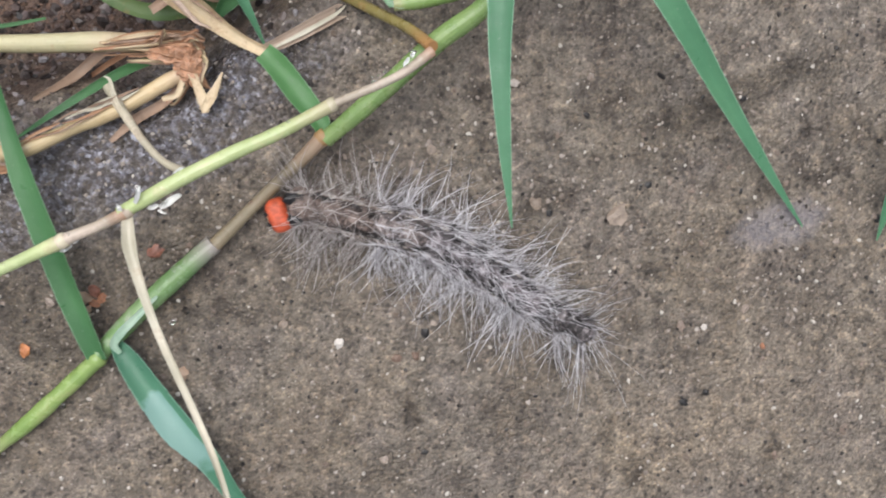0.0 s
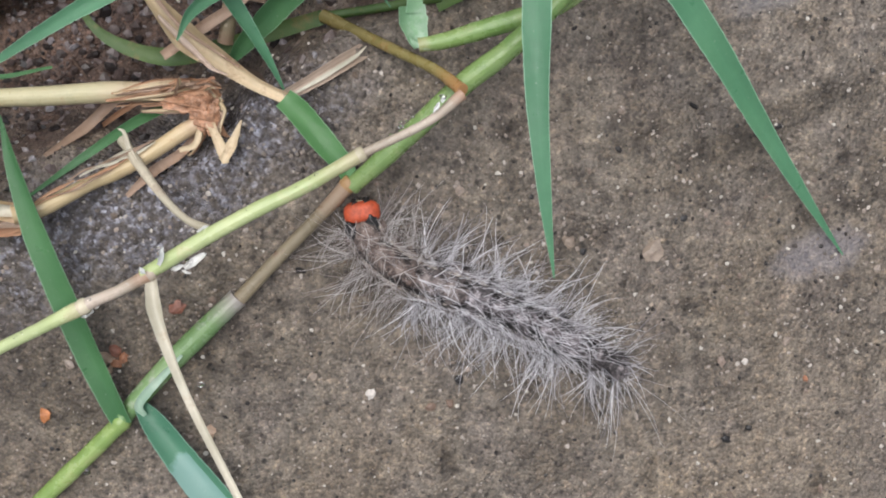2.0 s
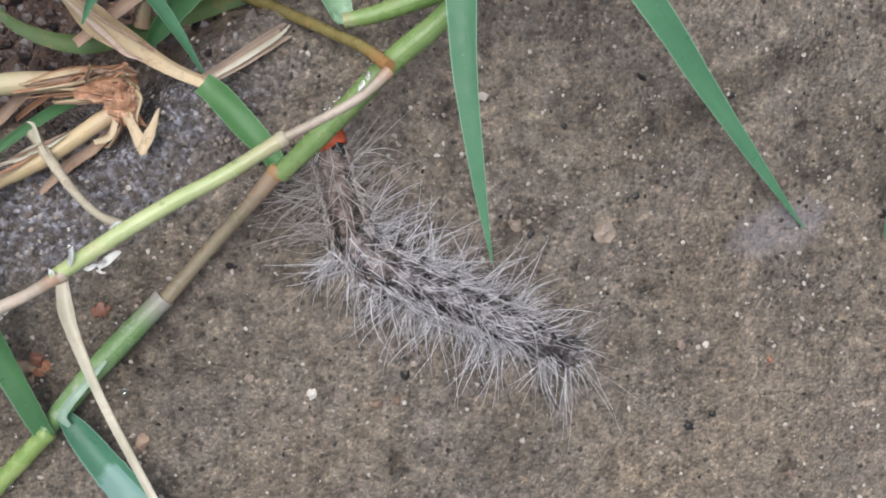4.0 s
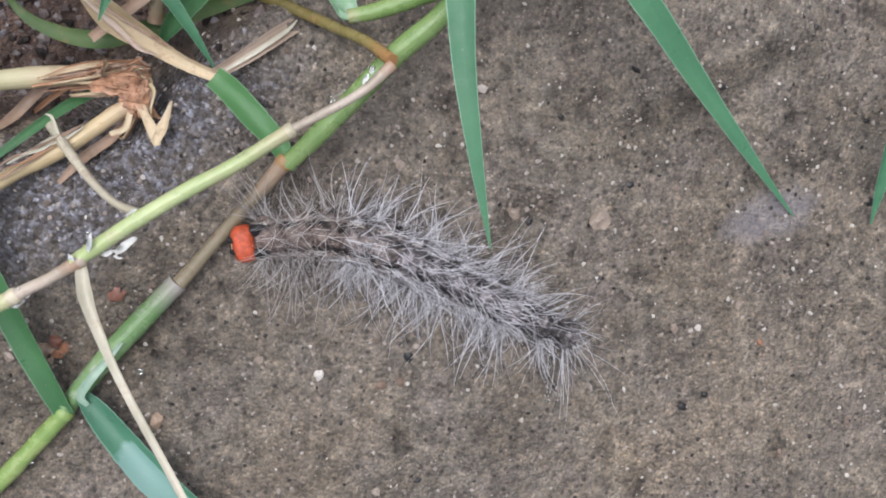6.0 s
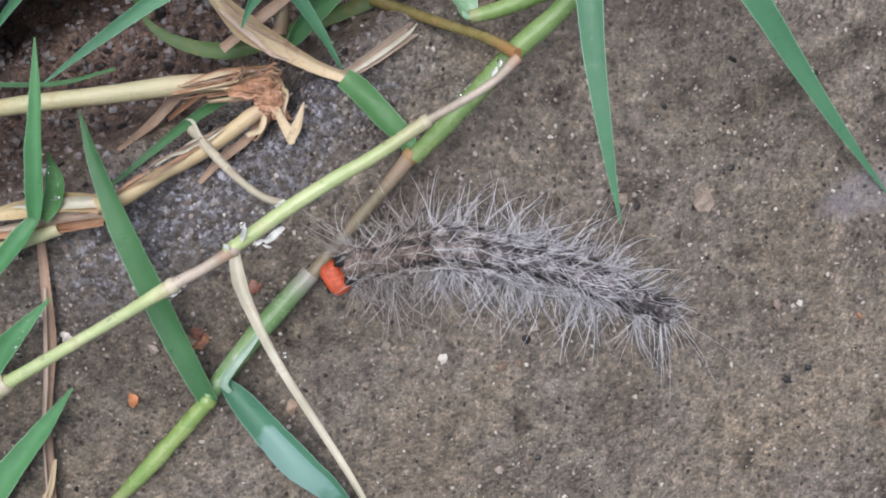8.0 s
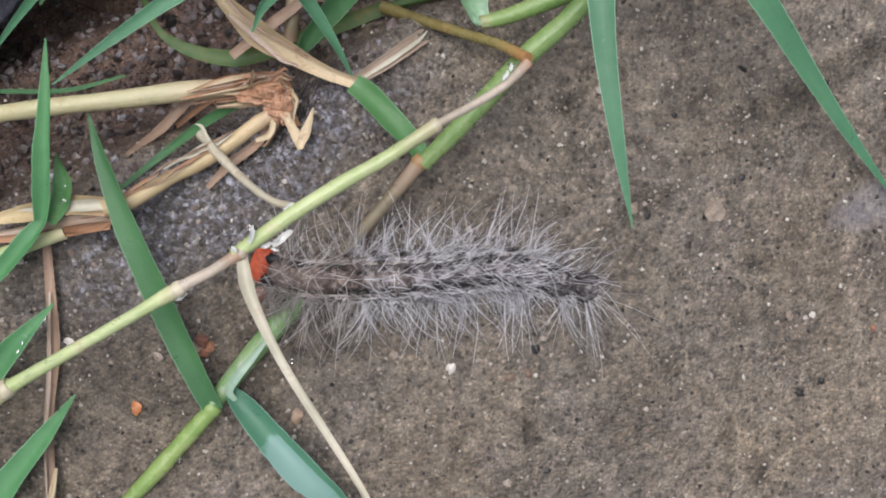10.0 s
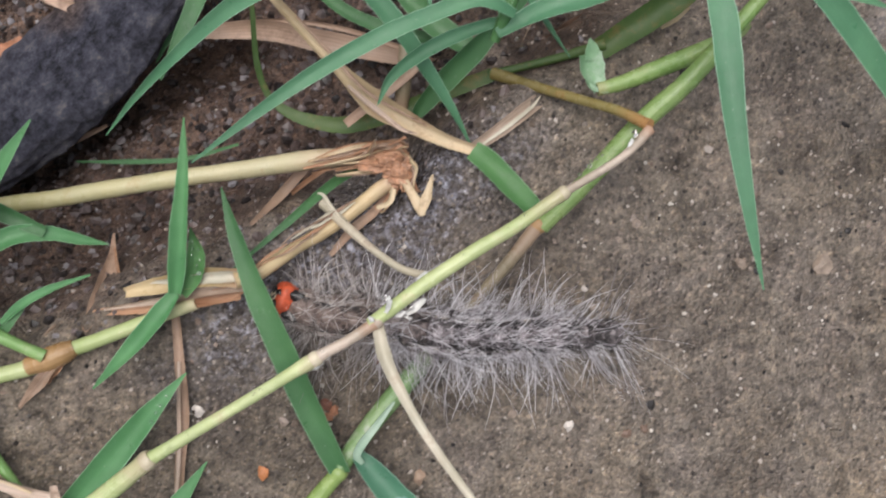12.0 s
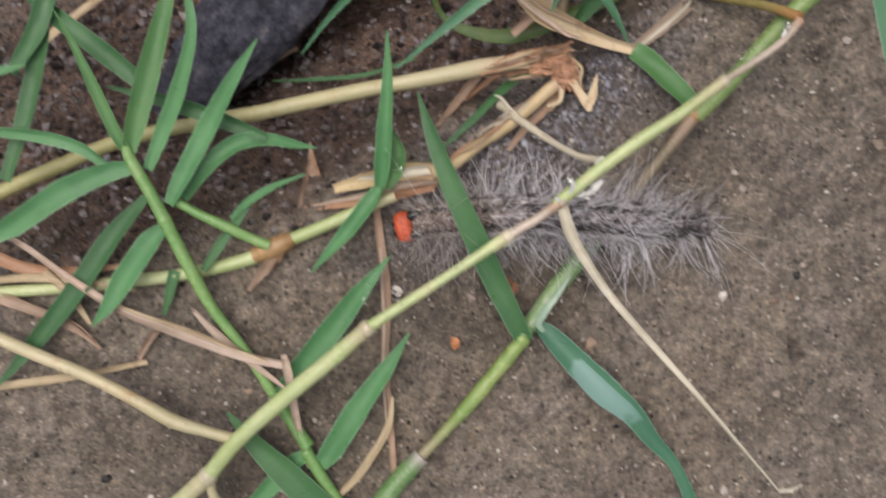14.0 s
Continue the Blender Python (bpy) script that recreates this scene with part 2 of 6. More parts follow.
    both.inputs[0].default_value = glow
    nt.links.new(bsdf.outputs[0], both.inputs[1])
    nt.links.new(through_light.outputs[0], both.inputs[2])
    nt.links.new(both.outputs[0], nt.nodes["Material Output"].inputs["Surface"])
    return mat


def glass_drop():
    mat, nt, bsdf = material("water", 0.02)
    bsdf.inputs["Transmission Weight"].default_value = 1.0
    bsdf.inputs["IOR"].default_value = 1.33
    bsdf.inputs["Base Color"].default_value = (1, 1, 1, 1)
    return mat


def skin_material(name, base, dark, pale, rough=0.6, lined=1.0, at_tone=0.42):
    """Caterpillar skin: mottled, with dark broken lines along the back."""
    mat, nt, bsdf = material(name, rough)
    at = place_of(nt)
    blot = noise_of(nt, at, 1150, 5, 0.75)
    colour = ramp(nt, blot, [(at_tone, dark), (at_tone + 0.09, base), (at_tone + 0.22, pale)])
    split = nt.nodes.new("ShaderNodeSeparateXYZ")
    nt.links.new(at, split.inputs[0])
    side = nt.nodes.new("ShaderNodeMath")
    side.operation = "ABSOLUTE"
    nt.links.new(split.outputs[1], side.inputs[0])
    line = nt.nodes.new("ShaderNodeMath")
    line.operation = "COMPARE"
    line.inputs[1].default_value, line.inputs[2].default_value = 0.00125, 0.00034
    nt.links.new(side.outputs[0], line.inputs[0])
    broken = nt.nodes.new("ShaderNodeMath")
    broken.operation = "MULTIPLY"
    nt.links.new(line.outputs[0], broken.inputs[0])
    nt.links.new(to_value(nt, noise_of(nt, at, 700, 2), 0.4, 0.55, 0.3 * lined, lined), broken.inputs[1])
    colour = mix(nt, broken.outputs[0], colour, (0.012, 0.01, 0.01))
    dash = nt.nodes.new("ShaderNodeMath")
    dash.operation = "COMPARE"
    dash.inputs[1].default_value, dash.inputs[2].default_value = 0.00175, 0.00014
    nt.links.new(side.outputs[0], dash.inputs[0])
    dashed = nt.nodes.new("ShaderNodeMath")
    dashed.operation = "MULTIPLY"
    nt.links.new(dash.outputs[0], dashed.inputs[0])
    nt.links.new(to_value(nt, noise_of(nt, at, 1500, 2), 0.47, 0.53, 0.0, 0.6 * lined), dashed.inputs[1])
    colour = mix(nt, dashed.outputs[0], colour, (0.6, 0.54, 0.46))
    nt.links.new(colour, bsdf.inputs["Base Color"])
    bump(nt, bsdf, blot, 0.6, 0.0004)
    return mat


def plain(name, colour, rough=0.4, vary=0.25, scale=700):
    mat, nt, bsdf = material(name, rough)
    n = noise_of(nt, place_of(nt), scale, 4)
    nt.links.new(ramp(nt, n, [(0.3, tuple(c * (1 - vary) for c in colour)), (0.7, tuple(min(1, c * (1 + vary)) for c in colour))]), bsdf.inputs["Base Color"])
    return mat


def hair_material(name, stops, clear=0.0):
    """Bristles, each of its own tone; clear: how much light shines through."""
    mat, nt, bsdf = material(name, 0.35)
    colour = ramp(nt, island(nt), stops)
    nt.links.new(colour, bsdf.inputs["Base Color"])
    if clear:
        lit = nt.nodes.new("ShaderNodeBsdfTranslucent")
        nt.links.new(colour, lit.inputs["Color"])
        both = nt.nodes.new("ShaderNodeMixShader")
        both.inputs[0].default_value = clear
        nt.links.new(bsdf.outputs[0], both.inputs[1])
        nt.links.new(lit.outputs[0], both.inputs[2])
        nt.links.new(both.outputs[0], nt.nodes["Material Output"].inputs["Surface"])
    return mat


CONCRETE = wet_concrete()
GRAINS = grain_material("sand_grain", [(0.0, (0.015, 0.013, 0.012)), (0.12, (0.05, 0.04, 0.035)), (0.3, (0.17, 0.14, 0.115)), (0.72, (0.3, 0.245, 0.205)), (0.9, (0.48, 0.42, 0.37)), (1.0, (0.62, 0.57, 0.5))])
CHIPS = grain_material("stone_chip", [(0.0, (0.012, 0.01, 0.01)), (0.13, (0.03, 0.026, 0.025)), (0.18, (0.16, 0.125, 0.1)), (0.6, (0.26, 0.19, 0.15)), (0.85, (0.36, 0.29, 0.24)), (1.0, (0.56, 0.5, 0.45))])
CRUMBS = grain_material("soil_crumb", [(0.0, (0.014, 0.011, 0.011)), (0.3, (0.05, 0.036, 0.032)), (0.7, (0.125, 0.09, 0.082)), (0.9, (0.2, 0.17, 0.17)), (1.0, (0.28, 0.265, 0.28))])
SHREDS = grain_material("dead_grass_shred", [(0.0, (0.05, 0.03, 0.02)), (0.4, (0.1, 0.065, 0.05)), (0.75, (0.18, 0.12, 0.09)), (1.0, (0.34, 0.26, 0.19))])
LEAF = blade_material("green_blade", (0.086, 0.245, 0.125), (0.128, 0.32, 0.172), rim=0.6)
LEAF_GRASS = blade_material("grass_green_blade", (0.095, 0.28, 0.105), (0.145, 0.365, 0.155), rim=0.6)
LEAF_SHEEN = blade_material("green_blade_with_sheen", (0.075, 0.22, 0.13), (0.10, 0.27, 0.165), painted_sheen=(0.34, 0.6), rim=0.6)
# deep green blades; for the blades underneath, shade is put into this darker green
LEAF_DEEP_AND_SHADED = blade_material("deep_and_shaded_green_blade", (0.06, 0.172, 0.064), (0.088, 0.23, 0.088), rim=0.4)
LEAF_FRESH = blade_material("fresh_green_blade", (0.085, 0.225, 0.07), (0.125, 0.295, 0.105), rim=0.4)
LEAF_OLIVE = blade_material("olive_blade", (0.055, 0.12, 0.025), (0.115, 0.18, 0.05), worn=(0.27, 0.17, 0.06))
STRAW = blade_material("straw", (0.44, 0.33, 0.19), (0.68, 0.56, 0.38), 0.45, 0.12, (0.3, 0.17, 0.09), 4, ribbed=0.25)
STRAW_BROWN = blade_material("brown_straw", (0.29, 0.185, 0.125), (0.48, 0.34, 0.25), 0.42, 0.08, (0.15, 0.08, 0.05), 6, ribbed=0.5)
STRAW_CREAM = blade_material("cream_straw", (0.52, 0.47, 0.36), (0.76, 0.71, 0.6), 0.4, 0.12, (0.42, 0.3, 0.19), 6, ribbed=0.1)
STRAW_RUST = blade_material("rusty_straw", (0.4, 0.2, 0.11), (0.6, 0.37, 0.23), 0.45, 0.1, (0.24, 0.1, 0.05), 5, ribbed=0.5)
# dead brown blade with the shade under the stems put into its brown
STRAW_SHADED = blade_material("shaded_dead_blade", (0.07, 0.04, 0.028), (0.16, 0.1, 0.07), 0.4, 0.05, (0.24, 0.15, 0.1), 5, ribbed=0.4)
STRAW_PINK = blade_material("pinkish_straw", (0.4, 0.29, 0.22), (0.62, 0.5, 0.41), 0.45, 0.1, (0.25, 0.14, 0.1), 5, ribbed=0.5)
STEM_YELLOW = blade_material("yellow_green_stem", (0.43, 0.52, 0.21), (0.65, 0.7, 0.4), 0.16, 0.1, (0.53, 0.47, 0.26), 9, ends=[((0.54, 0.42, 0.3), 0.0, 0.22)])
STEM_GREEN = blade_material("green_stem", (0.16, 0.29, 0.08), (0.32, 0.42, 0.16), 0.22, 0.1, (0.36, 0.38, 0.2), 9, ends=[((0.38, 0.36, 0.18), 0.0, 0.12)])
STEM_AGED = blade_material("ageing_green_stem", (0.2, 0.33, 0.08), (0.38, 0.47, 0.17), 0.2, 0.1, (0.42, 0.4, 0.2), 9, ends=[((0.36, 0.28, 0.19), 1.0, 0.62)])
STEM_SHEATH = blade_material("sheathed_green_stem", (0.12, 0.25, 0.08), (0.24, 0.36, 0.16), 0.18, 0.1, (0.45, 0.44, 0.42), 9, ends=[((0.47, 0.37, 0.39), 0.02, 0.28)])
STEM_BROWN = blade_material("brown_stem", (0.22, 0.175, 0.11), (0.36, 0.3, 0.2), 0.3, 0.08, (0.2, 0.1, 0.07), 8, ends=[((0.44, 0.29, 0.2), 0.05, 0.35)])
STEM_PINK = blade_material("pinkish_straw_stem", (0.42, 0.33, 0.25), (0.66, 0.56, 0.47), 0.18, 0.1, (0.34, 0.22, 0.15), 6, ends=[((0.42, 0.22, 0.13), 0.02, 0.25)])
STEM_TAUPE = blade_material("taupe_straw_stem", (0.4, 0.35, 0.25), (0.62, 0.56, 0.44), 0.25, 0.1, (0.28, 0.2, 0.14), 6)
STEM_AMBER = blade_material("amber_stem", (0.24, 0.185, 0.06), (0.38, 0.31, 0.12), 0.22, 0.2, (0.34, 0.15, 0.05), 6, ends=[((0.5, 0.25, 0.1), 0.05, 0.3)])
STEM_STRAW = blade_material("golden_straw_stem", (0.52, 0.38, 0.2), (0.74, 0.59, 0.36), 0.35, 0.1, (0.45, 0.22, 0.09), 7, ribbed=0.15, ends=[((0.55, 0.38, 0.26), 0.03, 0.25)])
STEM_PALE = blade_material("pale_stem", (0.5, 0.43, 0.25), (0.66, 0.58, 0.38), 0.3, 0.1, (0.45, 0.27, 0.12), 8)
STEM_CULM = blade_material("straw_culm", (0.56, 0.5, 0.3), (0.7, 0.64, 0.44), 0.3, 0.1, (0.5, 0.33, 0.17), 8, ribbed=0.12, ends=[((0.4, 0.38, 0.15), 0.85, 0.2), ((0.5, 0.3, 0.2), 0.1, 0.24)])
SHEATH_AMBER = blade_material("amber_sheath", (0.34, 0.19, 0.08), (0.5, 0.31, 0.14), 0.3, 0.1, (0.3, 0.13, 0.06), 7)
KNOT = stone_material("crumpled_bast", (0.46, 0.25, 0.15), 0.6, 0.4)
LEAF_PALE = blade_material("pale_green_stub", (0.19, 0.4, 0.2), (0.3, 0.5, 0.3), worn=(0.5, 0.6, 0.5), rim=0.4)
STEM_FRESH = blade_material("fresh_green_stem", (0.14, 0.32, 0.09), (0.25, 0.42, 0.15), 0.22, 0.1, (0.34, 0.4, 0.2), 9)
COLLAR = blade_material("whitish_collar", (0.28, 0.45, 0.31), (0.5, 0.62, 0.5), 0.25, 0.25, None, 7)
# papery remnants at the nodes; wet glints there are put into this white too
PAPER_GLINT = blade_material("white_paper_and_glint", (0.72, 0.72, 0.7), (0.85, 0.85, 0.83), 0.3, 0.2, None, 5)
NODE_PALE = blade_material("pale_node", (0.5, 0.42, 0.28), (0.74, 0.67, 0.5), 0.25, 0.1, (0.32, 0.2, 0.12), 5)
WATER = glass_drop()


# ---- mesh builders; all sizes in millimetres ----
def mesh_of(name, bm, mat, smooth=True):
    data = bpy.data.meshes.new(name)
    bmesh.ops.recalc_face_normals(bm, faces=bm.faces)
    for f in bm.faces:
        f.smooth = smooth
    for e in bm.edges:
        e.smooth = len(e.link_faces) != 2 or e.calc_face_angle(0) < 1.0
    bm.to_mesh(data)
    bm.free()
    data.materials.append(mat)
    return data


def part(name, bm, mat, parent, label="", smooth=True):
    ob = new(name, mesh_of(name, bm, mat, smooth))
    ob.parent = parent
    return tagged(ob, label)


def thing(name, at, label, category, group="", kind=""):
    ob = new(name)
    ob.empty_display_size = 0.005
    ob.location = Vector(at) * MM
    return tagged(ob, label, category, group, kind)


def spline(pts, n):
    """Smooth line through the control points; each may carry a fourth number, a width."""
    p = np.array(pts, float)
    if len(p) == 2:
        p = np.array([p[0], (p[0] + p[1]) / 2, p[1]])
    q = np.vstack([2 * p[0] - p[1], p, 2 * p[-1] - p[-2]])
    out = []
    total = len(p) - 1
    for s in np.linspace(0, total, n):
        k = min(int(s), total - 1)
        u = s - k
        a, b, c, d = q[k : k + 4]
        out.append(0.5 * (2 * b + (c - a) * u + (2 * a - 5 * b + 4 * c - d) * u**2 + (3 * b - a - 3 * c + d) * u**3))
    return np.array(out)


def swept(bm, line, ring, base):
    """Sweep a closed ring of (across, up) offsets, one per row of line, and cap the ends."""
    uv = bm.loops.layers.uv.verify()
    rows = []
    n = len(line)
    for k in range(n):
        tangent = Vector(line[min(k + 1, n - 1)][:3] - line[max(k - 1, 0)][:3])
        if tangent.length < 1e-9:
            tangent = Vector((1, 0, 0))
        tangent.normalize()
        across = tangent.cross(Vector((0, 0, 1)))
        across = Vector((1, 0, 0)) if across.length < 1e-3 else across.normalized()
        up = across.cross(tangent)
        centre = Vector(line[k][:3])
        rows.append([(bm.verts.new((centre + across * a + up * b - base) * MM), u) for a, b, u in ring(k)])
    m = len(rows[0])
    for k in range(n - 1):
        for j in range(m):
            i = (j + 1) % m
            quad = [(*rows[k][j], k), (*rows[k][i], k), (*rows[k + 1][i], k + 1), (*rows[k + 1][j], k + 1)]
            face = bm.faces.new([q[0] for q in quad])
            for loop, q in zip(face.loops, quad):
                loop[uv].uv = (q[1], q[2] / n)
    bm.faces.new([v for v, _ in rows[0]])
    bm.faces.new([v for v, _ in reversed(rows[-1])])


def stem(parent, pts, mat, label="", name="internode", node=True, flat=1.0, seed=0):
    """A grass stem with slight wobble, and a swollen joint at its start."""
    rnd = random.Random(seed + len(pts) * 7 + int(pts[0][0] * 10))
    base = parent.location / MM
    n = max(8, 8 * len(pts))
    line = spline(pts, n)
    wob = [rnd.uniform(-1, 1) for _ in range(n)]

    def ring(k):
        r = line[k][3] / 2 * (1 + 0.012 * wob[k] + 0.06 * noise.noise(Vector((k * 0.35, pts[0][0], 0))))
        flare = 1 + 0.07 * math.exp(-((k / 1.3) ** 2)) + 0.05 * math.exp(-(((n - 1 - k) / 1.3) ** 2))
        return [(r * flare * math.cos(a), r * flare * flat * math.sin(a), abs(((j / 12) * 2) % 2 - 1)) for j, a in enumerate(np.linspace(0, 2 * math.pi, 12, endpoint=False))]

    bm = bmesh.new()
    swept(bm, line, ring, base)
    ob = part(name, bm, mat, parent, label)
    if node:
        joint(parent, line[0], line[1], line[0][3], NODE_PALE if mat in (STEM_YELLOW, STEM_PALE) else SHEATH_AMBER if mat is STEM_BROWN else mat)
    return ob


def joint(parent, at, along, width, mat):
    base = parent.location / MM
    bm = bmesh.new()
    way = Vector(along[:3] - at[:3]).normalized()
    line = np.array([[*(Vector(at[:3]) + way * s * width), 0] for s in (-0.34, -0.22, -0.08, 0.08, 0.22, 0.34)])
    size = (0.46, 0.53, 0.565, 0.57, 0.535, 0.47)
    swept(bm, line, lambda k: [(width * size[k] * math.cos(a), width * size[k] * math.sin(a), 0.5) for a in np.linspace(0, 2 * math.pi, 12, endpoint=False)], base)
    uv = bm.loops.layers.uv.verify()
    for f in bm.faces:
        for loop in f.loops:
            loop[uv].uv = (loop[uv].uv[0], 0.5)
    part("node", bm, mat, parent)


def leaf(parent, pts, mat, fold=0.18, twist=(0, 0), label="", name="blade", thick=0.16, wave=0.06, clasp=False):
    """A grass blade with a folded midrib; twist in degrees at its base and tip."""
    base = parent.location / MM
    n = max(14, 8 * len(pts))
    line = spline(pts, n)
    wide = [p[3] for p in pts]
    if clasp:
        fold *= 1.6
        if 0.45 * wide[1] < wide[0] < 0.62 * wide[1]:
            wide[0] = 0.62 * wide[1]
    line[:, 3] = np.interp(np.linspace(0, len(pts) - 1, n), range(len(pts)), wide)
    rnd = random.Random(int(pts[0][0] * 10) + int(pts[-1][1] * 10))
    phase = rnd.uniform(0, 6)
    if clasp and twist == (0, 0):
        twist = (rnd.uniform(-22, 22), rnd.uniform(-22, 22))

    def ring(k):
        w = max(abs(line[k][3]), 0.06) / 2 * (1 + 0.05 * noise.noise(Vector((k * 0.7, phase, 0))))
        t = k / (n - 1)
        turn = radians(twist[0] + (twist[1] - twist[0]) * t) + wave * math.sin(phase + 9 * t)
        top, low = [], []
        for j in range(7):
            u = j / 3 - 1
            a, b = u * w, (0.7 * u * u + 0.3 * abs(u) - 0.5) * fold * w + 0.05 * w * math.sin(phase + 14 * t + 2 * u)
            h = thick / 2 * (1 - 0.7 * abs(u)) * min(1, 0.3 + w)
            top.append((a, b + h, j / 6))
            low.append((a, b - h, j / 6))
        return [(a * math.cos(turn) - b * math.sin(turn), a * math.sin(turn) + b * math.cos(turn), u) for a, b, u in top + low[::-1]]

    bm = bmesh.new()
    swept(bm, line, ring, base)
    return part(name, bm, mat, parent, label)


def blob(bm, centre, size, seed, rough=0.25, level=2):
    """An uneven pebble."""
    rnd = random.Random(seed)
    made = bmesh.ops.create_icosphere(bm, subdivisions=level, radius=1.0)["verts"]
    shift = Vector((rnd.uniform(0, 50), rnd.uniform(0, 50), 0))
    for v in made:
        k = 1 + rough * noise.noise(v.co * 1.3 + shift) + rough * 0.4 * noise.noise(v.co * 3.5 + shift)
        v.co = (Vector(c * s for c, s in zip(v.co * k, size)) + Vector(centre)) * MM


# ---- ground ----
PITS = [(58.5, 20.6, 1.7, 1.0), (61.5, 21.0, 1.2, 0.8), (74, 34, 3.2, 0.7), (80, 38, 2.6, 0.6), (70, 41, 2.2, 0.5), (-8, 14, 2.2, 0.6), (46, 45, 2.4, 0.6), (30, -14, 2.5, 0.4), (97, 6, 3, 0.6)]
PITS += [(q[0], q[1], 3.0, 8.0) for q in [(-30, 36.5), (-25, 39.5), (-20, 42.5), (-15, 45), (-10, 47.5), (-5, 49.3), (0, 50.5)]]


def bank(x, y):
    """How far the soil behind the broken concrete edge lies below the concrete."""
    edge = 21.0 + 0.396 * (max(x, -24.0) + 20.0)
    far = 0.93 * (y - edge) + 6.5 * math.exp(-(((x - 16.0) / 8.0) ** 2)) + 2.2 * noise.noise(Vector((x * 0.09, y * 0.09, 4))) + 0.8 * noise.noise(Vector((x * 0.35, y * 0.35, 8)))
    u = min(1.0, max(0.0, (far + 1.5) / 8.0))
    return (13.0 if x < 5 else max(9.0, 13.0 - 0.15 * (x - 5))) * u * u * (3 - 2 * u) * min(1.0, max(0.0, (95.0 - x) / 30.0))


def ground_height(x, y):
    """Uneven cast surface, in millimetres."""
    p = Vector((x, y, 0))
    pit = sum(d * math.exp(-((x - a) ** 2 + (y - b) ** 2) / r**2) for a, b, r, d in PITS if abs(x - a) < 9 and abs(y - b) < 9)
    lumps = in_soil(x, y) * (0.9 * noise.noise(p * 0.45) + 0.45 * noise.noise(p * 1.1))
    return lumps - bank(x, y) + 0.45 * noise.noise(p * 0.06) - pit + 0.26 * noise.noise(p * 0.22 + Vector((9, 3, 0))) + 0.15 * noise.noise(p * 0.7)


def axis(low, high, step):
    inner = np.arange(low, high + step, step)
    far = np.cumsum(np.geomspace(step * 2, 400000, 26))
    return np.concatenate([low - far[::-1], inner, inner[-1] + far])


def build_ground():
    xs, ys = axis(-75, 120, 0.7), axis(-60, 85, 0.7)
    verts = []
    for y in ys:
        for x in xs:
            near = -80 < x < 125 and -65 < y < 90
            verts.append((x * MM, y * MM, (ground_height(x, y) if near else 0.0) * MM))
    w = len(xs)
    faces = [(j * w + i, j * w + i + 1, (j + 1) * w + i + 1, (j + 1) * w + i) for j in range(len(ys) - 1) for i in range(w - 1)]
    data = bpy.data.meshes.new("ground")
    data.from_pydata(verts, [], faces)
    data.polygons.foreach_set("use_smooth", [True] * len(faces))
    data.materials.append(CONCRETE)
    tagged(new("ground", data), "wet brown-grey concrete ground with sandy grit", "ground", kind="structure")


def in_soil(x, y):
    """1 deep in the strip of dark soil, 0 out on the concrete."""
    a = radians(18)
    dx, dy = x + 22, y - 44
    u, v = dx * math.cos(a) + dy * math.sin(a), dy * math.cos(a) - dx * math.sin(a)
    return min(1.0, max(0.0, 2.6 - 2.0 * math.hypot(u / 60, v / 21)))


def scatter(name, label, category, mat, seed, places, low, high, power, flat):
    """Many small rounded grains joined into one mesh."""
    rnd = np.random.RandomState(seed)
    bm = bmesh.new()
    bmesh.ops.create_icosphere(bm, subdivisions=1, radius=1.0)
    shape = np.array([v.co[:] for v in bm.verts])
    tris = np.array([[v.index for v in f.verts] for f in bm.faces])
    bm.free()
    verts, faces = [], []
    for k, (x, y) in enumerate(places):
        r = low + high * rnd.rand() ** power
        p = shape * r * rnd.uniform(0.6, 1.3, (len(shape), 1)) * (1, rnd.uniform(0.6, 1), flat)
        a = rnd.rand() * 6.28
        c, s = np.cos(a), np.sin(a)
        p = p @ np.array([[c, -s, 0], [s, c, 0], [0, 0, 1]])
        verts.append(p + (x, y, ground_height(x, y) + r * 0.12))
        faces.append(tris + k * len(shape))
    data = bpy.data.meshes.new(name)
    data.from_pydata((np.concatenate(verts) * MM).tolist(), [], np.concatenate(faces).tolist())
    data.materials.append(mat)
    tagged(new(name, data), label, category, kind="stuff")


def build_grains():
    rnd = random.Random(4)
    spots = [(rnd.uniform(-70, 115), rnd.uniform(-55, 80)) for _ in range(38000)]
    scatter("sand_grains", "scattered sand grains set in wet concrete", "sand", GRAINS, 5, [p for p in spots if rnd.random() > in_soil(*p) * 0.9], 0.05, 0.30, 3.2, 0.7)
    spots = [(rnd.uniform(-60, 110), rnd.uniform(-50, 70)) for _ in range(650)]
    scatter("gravel_chips", "small tan, grey and black stone chips in wet concrete", "gravel", CHIPS, 8, [p for p in spots if in_soil(*p) < 0.3], 0.22, 0.45, 2.5, 0.55)
    spots = [(rnd.uniform(-70, 45), rnd.uniform(18, 85)) for _ in range(16000)]
    scatter("soil_crumbs", "dark wet soil crumbs between grass stems", "soil", CRUMBS, 6, [p for p in spots if rnd.random() < in_soil(*p)], 0.14, 0.75, 3.2, 0.65)


